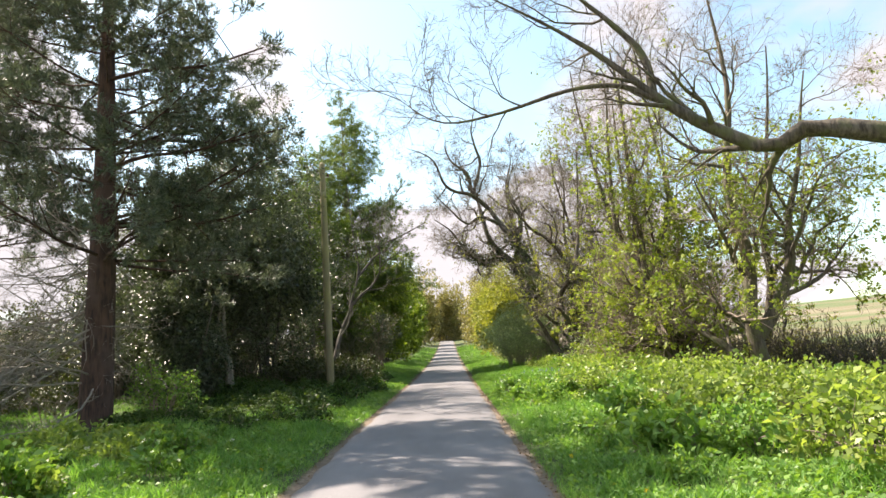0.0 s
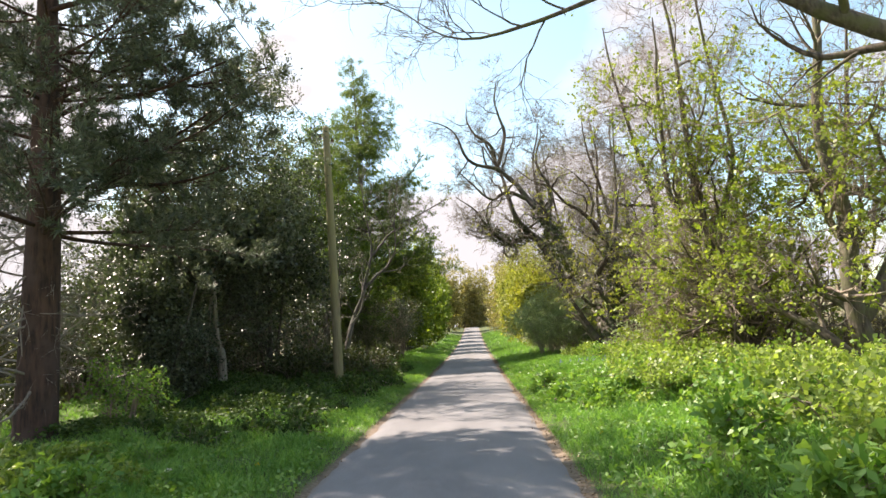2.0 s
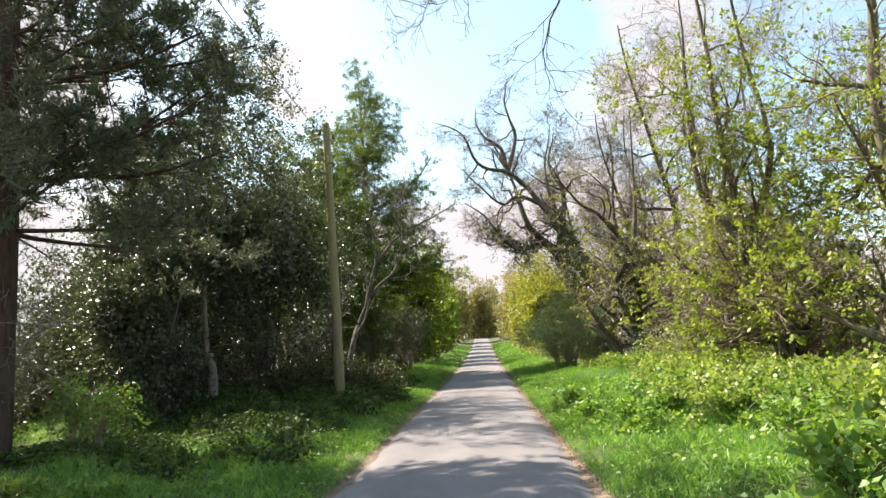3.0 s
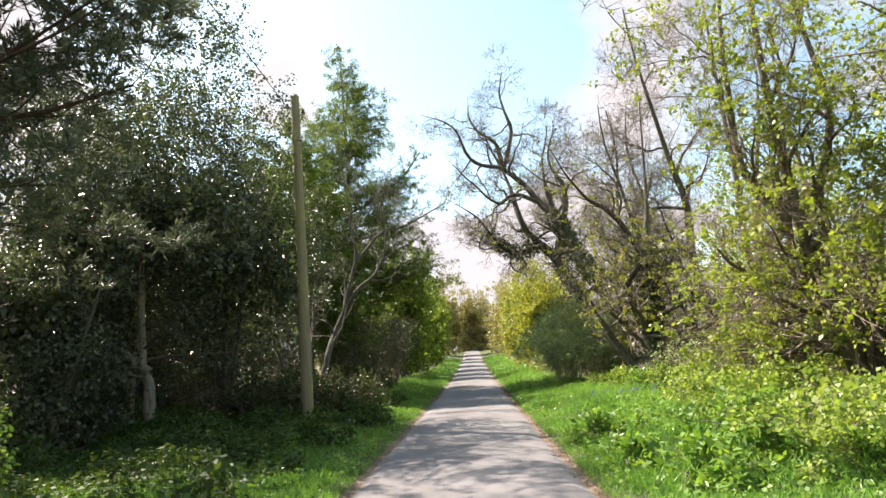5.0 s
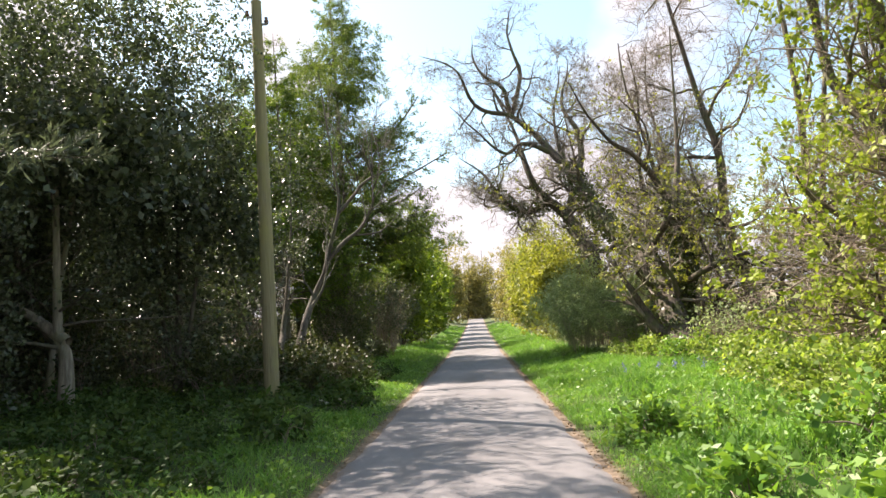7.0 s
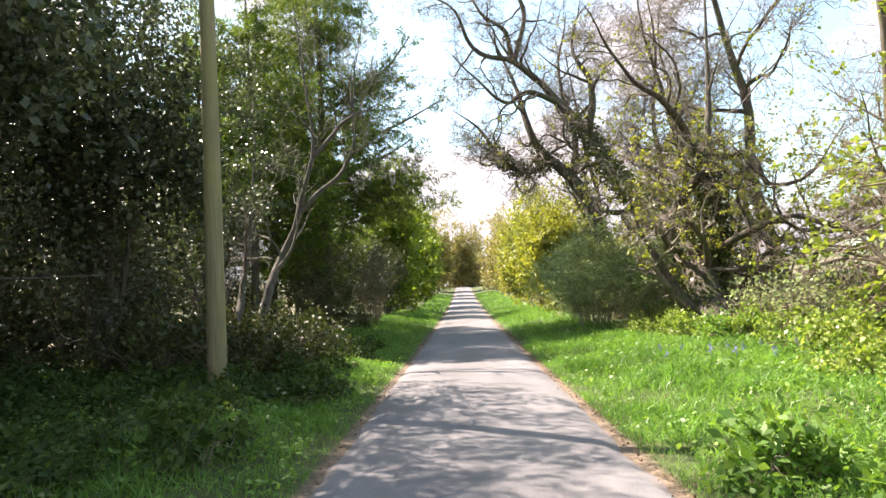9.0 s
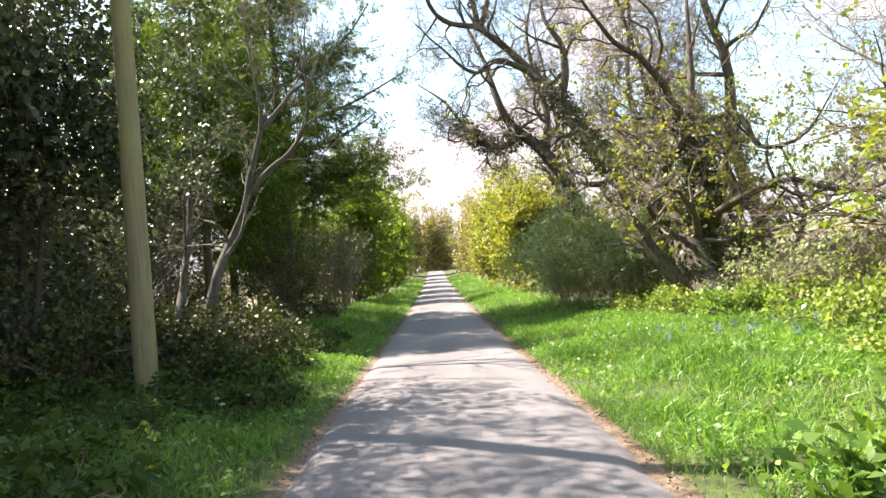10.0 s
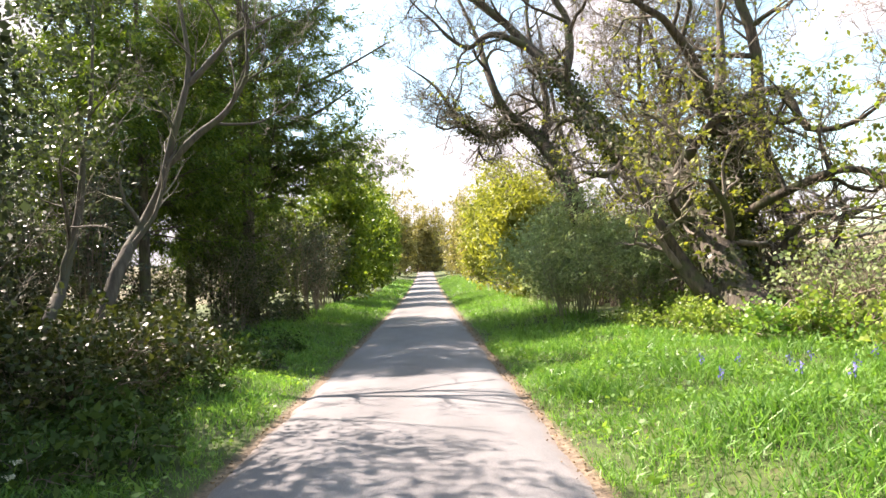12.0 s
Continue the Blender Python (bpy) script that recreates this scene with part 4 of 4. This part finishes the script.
# ---- grass and litter ----
def grass(name, label, x0, x1, y0, y1, per, hgt, seed, taper_to):
    """Blades scattered over a strip; shorter beside the asphalt."""
    g = np.random.default_rng(seed)
    n = int((x1 - x0) * (y1 - y0) * per)
    x, y = g.uniform(x0, x1, n), g.uniform(y0, y1, n)
    clump = 0.5 + 0.5 * np.sin(x * 2.3 + 1.3 * np.sin(y * 1.7)) * np.sin(y * 2.9 + x)
    keep = g.random(n) < 0.55 + 0.45 * clump
    x, y, clump = x[keep], y[keep], clump[keep]
    edge = np.clip(np.abs(x - taper_to) / 0.45, 0.6, 1)
    c = np.stack([x, y, gz(x, y) - 0.015], -1)
    d = np.stack([g.normal(size=len(x)) * 0.42, g.normal(size=len(x)) * 0.42, np.ones(len(x))], -1)
    V, F = leaves(c, 1.0, 0.066, d, 0.12, 0, 1.6, 0.0)
    V = V.reshape(-1, 4, 3)
    L = hgt * edge * (0.55 + 0.6 * clump) * g.uniform(0.6, 1.3, len(x))
    V = V[:, :1] + (V - V[:, :1]) * L[:, None, None] * np.array([1, 1, 1])
    tagged(new(name, mesh_of(name, V.reshape(-1, 3), F, M_GRASS)), label, "grass", kind="stuff")


GL = "lush green grass on the lane's verge"
grass("grass", GL, -7.0, -2.08, 4.5, 18, 950, 0.22, 1, -2.0)
grass("grass", GL, -13.3, -7.0, 7, 22, 300, 0.20, 12, -2.0)
grass("grass", GL, 5.0, 11.0, 6, 34, 90, 0.34, 13, 1.0)
grass("grass", GL, -4.2, -2.08, 18, 34, 620, 0.20, 2, -2.0)
grass("grass", GL, -8.0, -4.2, 18, 34, 120, 0.20, 9, -2.0)
grass("grass", GL, -7.0, -2.08, -6, 4.5, 160, 0.24, 10, -2.0)
grass("grass", GL, 1.04, 5.0, -6, 4.5, 160, 0.24, 11, 1.0)
grass("grass", GL, -5.5, -2.12, 34, 62, 190, 0.30, 3, -2.0)
grass("grass", GL, 1.04, 4.2, 4.5, 18, 1050, 0.22, 4, 1.0)
grass("grass", GL, 1.04, 5.2, 18, 34, 900, 0.23, 5, 1.0)
grass("grass", GL, 1.14, 4.2, 34, 62, 200, 0.30, 6, 1.0)
grass("grass", GL, -4.5, -2.1, 62, 110, 50, 0.45, 7, -1.9)
grass("grass", GL, 1.1, 4.2, 62, 110, 50, 0.45, 8, 0.9)


def low_herbs(n, seed):
    """Small broad leaves among the grass."""
    g = np.random.default_rng(seed)
    y = 4.5 + 36 * g.random(n) ** 1.4
    x = np.where(g.random(n) < 0.55, -2.15 - 4.6 * g.random(n), 1.15 + 3.2 * g.random(n))
    patch = np.sin(x * 3.1 + 2 * np.sin(y * 1.3)) * np.sin(y * 2.1 + x * 1.3)
    k = patch + 0.5 * g.normal(size=n) > 0.15
    x, y = x[k], y[k]
    c = np.stack([x, y, gz(x, y) + g.uniform(0.03, 0.17, len(x))], -1)
    d = np.stack([g.normal(size=len(x)), g.normal(size=len(x)), 0.35 * np.ones(len(x))], -1)
    tagged(new("low_herbs", mesh_of("low_herbs", *leaves(c, 0.065, 0.65, d, 0.3, 0, 0.6), M_HERB)), "small broad-leaved weeds among the verge grass", "weeds", kind="stuff")


low_herbs(60000, 77)


def shade_toned_herbs(n, seed):
    """Dark broad-leaved plants that cover the shaded bank under the trees; shade deepens their colour."""
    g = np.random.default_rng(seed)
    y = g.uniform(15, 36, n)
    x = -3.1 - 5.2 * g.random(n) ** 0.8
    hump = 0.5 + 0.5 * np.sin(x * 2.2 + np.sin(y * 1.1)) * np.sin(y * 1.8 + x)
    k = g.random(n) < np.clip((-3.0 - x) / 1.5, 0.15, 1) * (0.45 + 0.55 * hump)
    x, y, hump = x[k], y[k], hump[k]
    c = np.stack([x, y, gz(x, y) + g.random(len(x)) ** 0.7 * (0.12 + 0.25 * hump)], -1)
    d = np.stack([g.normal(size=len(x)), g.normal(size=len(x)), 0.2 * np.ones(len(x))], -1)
    tagged(new("shade_toned_herbs", mesh_of("shade_toned_herbs", *leaves(c, 0.085, 0.6, d, 0.3, 0.1, 0.6), M_SHADED_HERB)), "dark nettles and ground ivy on the bank, leaf colour deepened for shade", "weeds", kind="stuff")


shade_toned_herbs(42000, 78)


def litter(n, seed):
    g = np.random.default_rng(seed)
    y = g.uniform(4, 45, n)
    right = g.random(n) < 0.7
    x = np.where(right, ROAD_R + 0.0 + g.normal(size=n) * 0.07, ROAD_L + 0.0 + g.normal(size=n) * 0.06)
    z = gz(-0.5, y) + 0.012
    c = np.stack([x, y, z], -1)
    d = np.stack([g.normal(size=n), g.normal(size=n), 0.12 * np.abs(g.normal(size=n))], -1)
    tagged(new("leaf_litter", mesh_of("leaf_litter", *leaves(c, 0.032, 0.6, d, 0.1, 0, 0.5), M_LITTER)), "brown dead leaves along the asphalt edge", "leaf litter", kind="stuff")


litter(3800, 31)


# ---- pole and cable ----
def utility_pole(x, y, h):
    top = thing("utility_pole", "weathered wooden utility pole with green algae stains", "pole", x, y, H(x, y) - 0.1)
    P = curve([(0, 0, -0.3), (0.01, 0, h * 0.5), (0, 0, h)], 16)[None]
    V, F = tubes(P, np.linspace(0.165, 0.115, 16)[None], 20)
    part("shaft", mesh_of("shaft", V, F, M_POLE, True), top)
    bm = bmesh.new()
    bmesh.ops.create_cone(bm, cap_ends=True, segments=20, radius1=0.125, radius2=0.05, depth=0.09, matrix=Matrix.Translation((0, 0, h + 0.045)))
    me = bpy.data.meshes.new("cap"); bm.to_mesh(me); bm.free(); me.materials.append(M_POLE)
    part("cap", me, top)
    for s, dz in ((-1, 0.35), (1, 0.55)):
        bm = bmesh.new()
        bmesh.ops.create_cube(bm, size=1, matrix=Matrix.Translation((s * 0.16, 0, h - dz)) @ Matrix.Diagonal((0.16, 0.05, 0.04, 1)))
        bmesh.ops.bevel(bm, geom=bm.edges[:], offset=0.006, segments=1)
        me = bpy.data.meshes.new("bracket"); bm.to_mesh(me); bm.free(); me.materials.append(M_STEEL)
        br = part("bracket", me, top, "small steel bracket")
        bm = bmesh.new()
        for r1, r2, zz0 in ((0.045, 0.055, 0.0), (0.055, 0.03, 0.05), (0.03, 0.04, 0.09)):
            bmesh.ops.create_cone(bm, cap_ends=True, segments=12, radius1=r1, radius2=r2, depth=0.05, matrix=Matrix.Translation((s * 0.22, 0, h - dz + 0.04 + zz0)))
        me = bpy.data.meshes.new("insulator"); bm.to_mesh(me); bm.free(); me.materials.append(M_PORCELAIN)
        part("insulator", me, br, "brown porcelain insulator")
    W = [(-0.22 + 2.2 * u, -46 * u, h - 0.3 - 1.1 * 4 * u * (1 - u)) for u in np.linspace(0, 1, 24)]
    part("cable", mesh_of("cable", *tubes(np.array(W)[None], np.full((1, 24), 0.012), 6), M_WIRE, True), top, "thin black overhead cable")
    return top


utility_pole(-4.72, 25.5, 9.08)


# ---- field hedge ----
def twig_hedge(x, y0, y1, h, n, seed):
    top = thing("field_hedge", "bare brown field hedge at the edge of the field", "hedge", x, y0, H(x, y0), kind="")
    g = np.random.default_rng(seed)
    yy = g.uniform(0, y1 - y0, n); xx = g.normal(size=n) * 0.35
    z0 = gz(x + xx, y0 + yy) - H(x, y0) - 0.05
    a = np.stack([xx, yy, z0], -1)
    d = np.stack([g.normal(size=n) * 0.25, g.normal(size=n) * 0.3, np.ones(n)], -1)
    L = h * g.uniform(0.6, 1.1, n)[:, None]
    b = a + d * L * 0.5 + g.normal(size=a.shape) * 0.08
    c = a + d * L + g.normal(size=a.shape) * 0.15
    P = np.stack([a, b, c], 1)
    R = np.tile(np.array([0.018, 0.013, 0.007]), (n, 1))
    P1, R1 = sprout(P, R, 3, 0.2, 45, 0.5, 3, 0.2, 0.03, 0.7, rmin=0.005)
    stuff("stem_mass", mesh_of("stem_mass", *join(tubes(P, R, 3), tubes(P1, R1, 3)), M_BARK), top)
    cc, t = along(P1, 1, 0.05)
    stuff("foliage", mesh_of("foliage", *leaves(cc, 0.07, 0.6, t, 1), M_BUD), top, "dry russet leaves")


twig_hedge(11.6, 6, 62, 1.5, 4600, 61)
twig_hedge(-18.5, 10, 45, 1.9, 1500, 62)


# ---- stone wall behind the pines ----
def stone_wall(x, y0, y1, h):
    top = thing("stone_wall", "dark dry stone wall behind the pines", "wall", x, y0, H(x, y0), kind="structure")
    g = np.random.default_rng(9)
    shapes = []
    for i in range(6):
        bm = bmesh.new()
        bmesh.ops.create_cube(bm, size=1)
        bmesh.ops.bevel(bm, geom=bm.edges[:], offset=0.14, segments=1)
        for v in bm.verts:
            v.co += Vector(g.normal(size=3)) * 0.045
        me = bpy.data.meshes.new("stone"); bm.to_mesh(me); bm.free(); me.materials.append(M_STONE)
        shapes.append(me)
    bm = bmesh.new()
    bmesh.ops.create_cube(bm, size=1, matrix=Matrix.Translation((0, (y1 - y0) / 2, h * 0.45)) @ Matrix.Diagonal((0.24, y1 - y0, h * 0.95, 1)))
    me = bpy.data.meshes.new("core"); bm.to_mesh(me); bm.free(); me.materials.append(M_STONE)
    part("core", me, top)
    z, row = 0.0, 0
    while z < h:
        hh = g.uniform(0.16, 0.23)
        y = y0 - g.uniform(0, 0.3)
        while y < y1:
            w = g.uniform(0.3, 0.6)
            ob = part("stone", shapes[g.integers(0, 6)], top)
            ob.location = (g.normal() * 0.02, y - y0 + w / 2, z + hh / 2 + H(x, y) - H(x, y0))
            ob.scale = (0.42, w * 1.06, hh * 1.08)
            ob.rotation_euler = (g.normal() * 0.04, 0, g.normal() * 0.04)
            y += w
        z += hh


stone_wall(-13.6, 9.0, 30.0, 1.3)


# ---- flowers ----
def flower(name, label, category, x, y, h, n, mat, size, stem_mat):
    """A short-stemmed flower: stalk, leaves at the base, petals."""
    top = thing(name, label, category, x, y, H(x, y) - 0.02, group=name + "s in the verge")
    P = curve([(0, 0, 0), (0.01, 0.01, h * 0.6), (0.04, 0.02, h)], 6)[None]
    part("stalk", mesh_of("stalk", *tubes(P, np.full((1, 6), 0.004), 5), stem_mat), top)
    c = np.array([[0.04, 0.02, h]]) + rng.normal(size=(n, 3)) * np.array([size * 0.5, size * 0.5, size * (0.9 if name == "bluebell" else 0.12)])
    stuff("petals", mesh_of("petals", *leaves(c, size, 0.6, None, 1, 0.3 if name == "bluebell" else -0.2), mat), top)
    c = rng.normal(size=(6, 3)) * np.array([0.02, 0.02, 0.005]) + np.array([0, 0, 0.02])
    stuff("basal_leaves", mesh_of("basal_leaves", *leaves(c, 0.2, 0.08, np.tile([0, 0, 0.9], (6, 1)), 0.6), M_GRASS), top)
    return top


fg = np.random.default_rng(55)
BLUE = flower("bluebell", "nodding violet-blue bluebell in the grass", "flower", 3.6, 26.2, 0.30, 14, M_BLUE, 0.035, M_GRASS)
for x, y in [(3.9, 25.6), (4.2, 25.2), (3.3, 26.6), (4.4, 25.9), (3.7, 25.2), (4.5, 24.9), (3.0, 27.0), (4.0, 26.5), (4.7, 25.4), (3.5, 25.7), (4.1, 24.7), (2.9, 26.2)]:
    copy_thing(BLUE, pose(x, y, H(x, y) - 0.02, 0, 0, fg.uniform(0, 360)))
DAN = flower("dandelion", "yellow dandelion flower in the verge", "flower", 1.5, 6.6, 0.14, 16, M_DANDELION, 0.03, M_GRASS)
for x, y in [(1.7, 6.2), (-2.6, 9.0), (1.4, 8.3), (-3.2, 22.0), (1.6, 12.4), (-3.0, 12.2)]:
    copy_thing(DAN, pose(x, y, H(x, y) - 0.02, 0, 0, fg.uniform(0, 360)))
PARSLEY = flower("cow_parsley", "white-flowered cow parsley on the shaded verge", "flower", -3.3, 24.2, 0.34, 26, M_WHITE, 0.028, M_HERB)
for x, y in [(-3.5, 24.6), (-3.1, 24.9), (-3.9, 22.2), (-3.0, 16.0), (-4.2, 14.0), (-2.9, 27.8), (-5.2, 9.4), (-4.4, 8.2), (-5.9, 10.6), (-3.7, 11.0)]:
    copy_thing(PARSLEY, pose(x, y, H(x, y) - 0.02, 0, 0, fg.uniform(0, 360)))
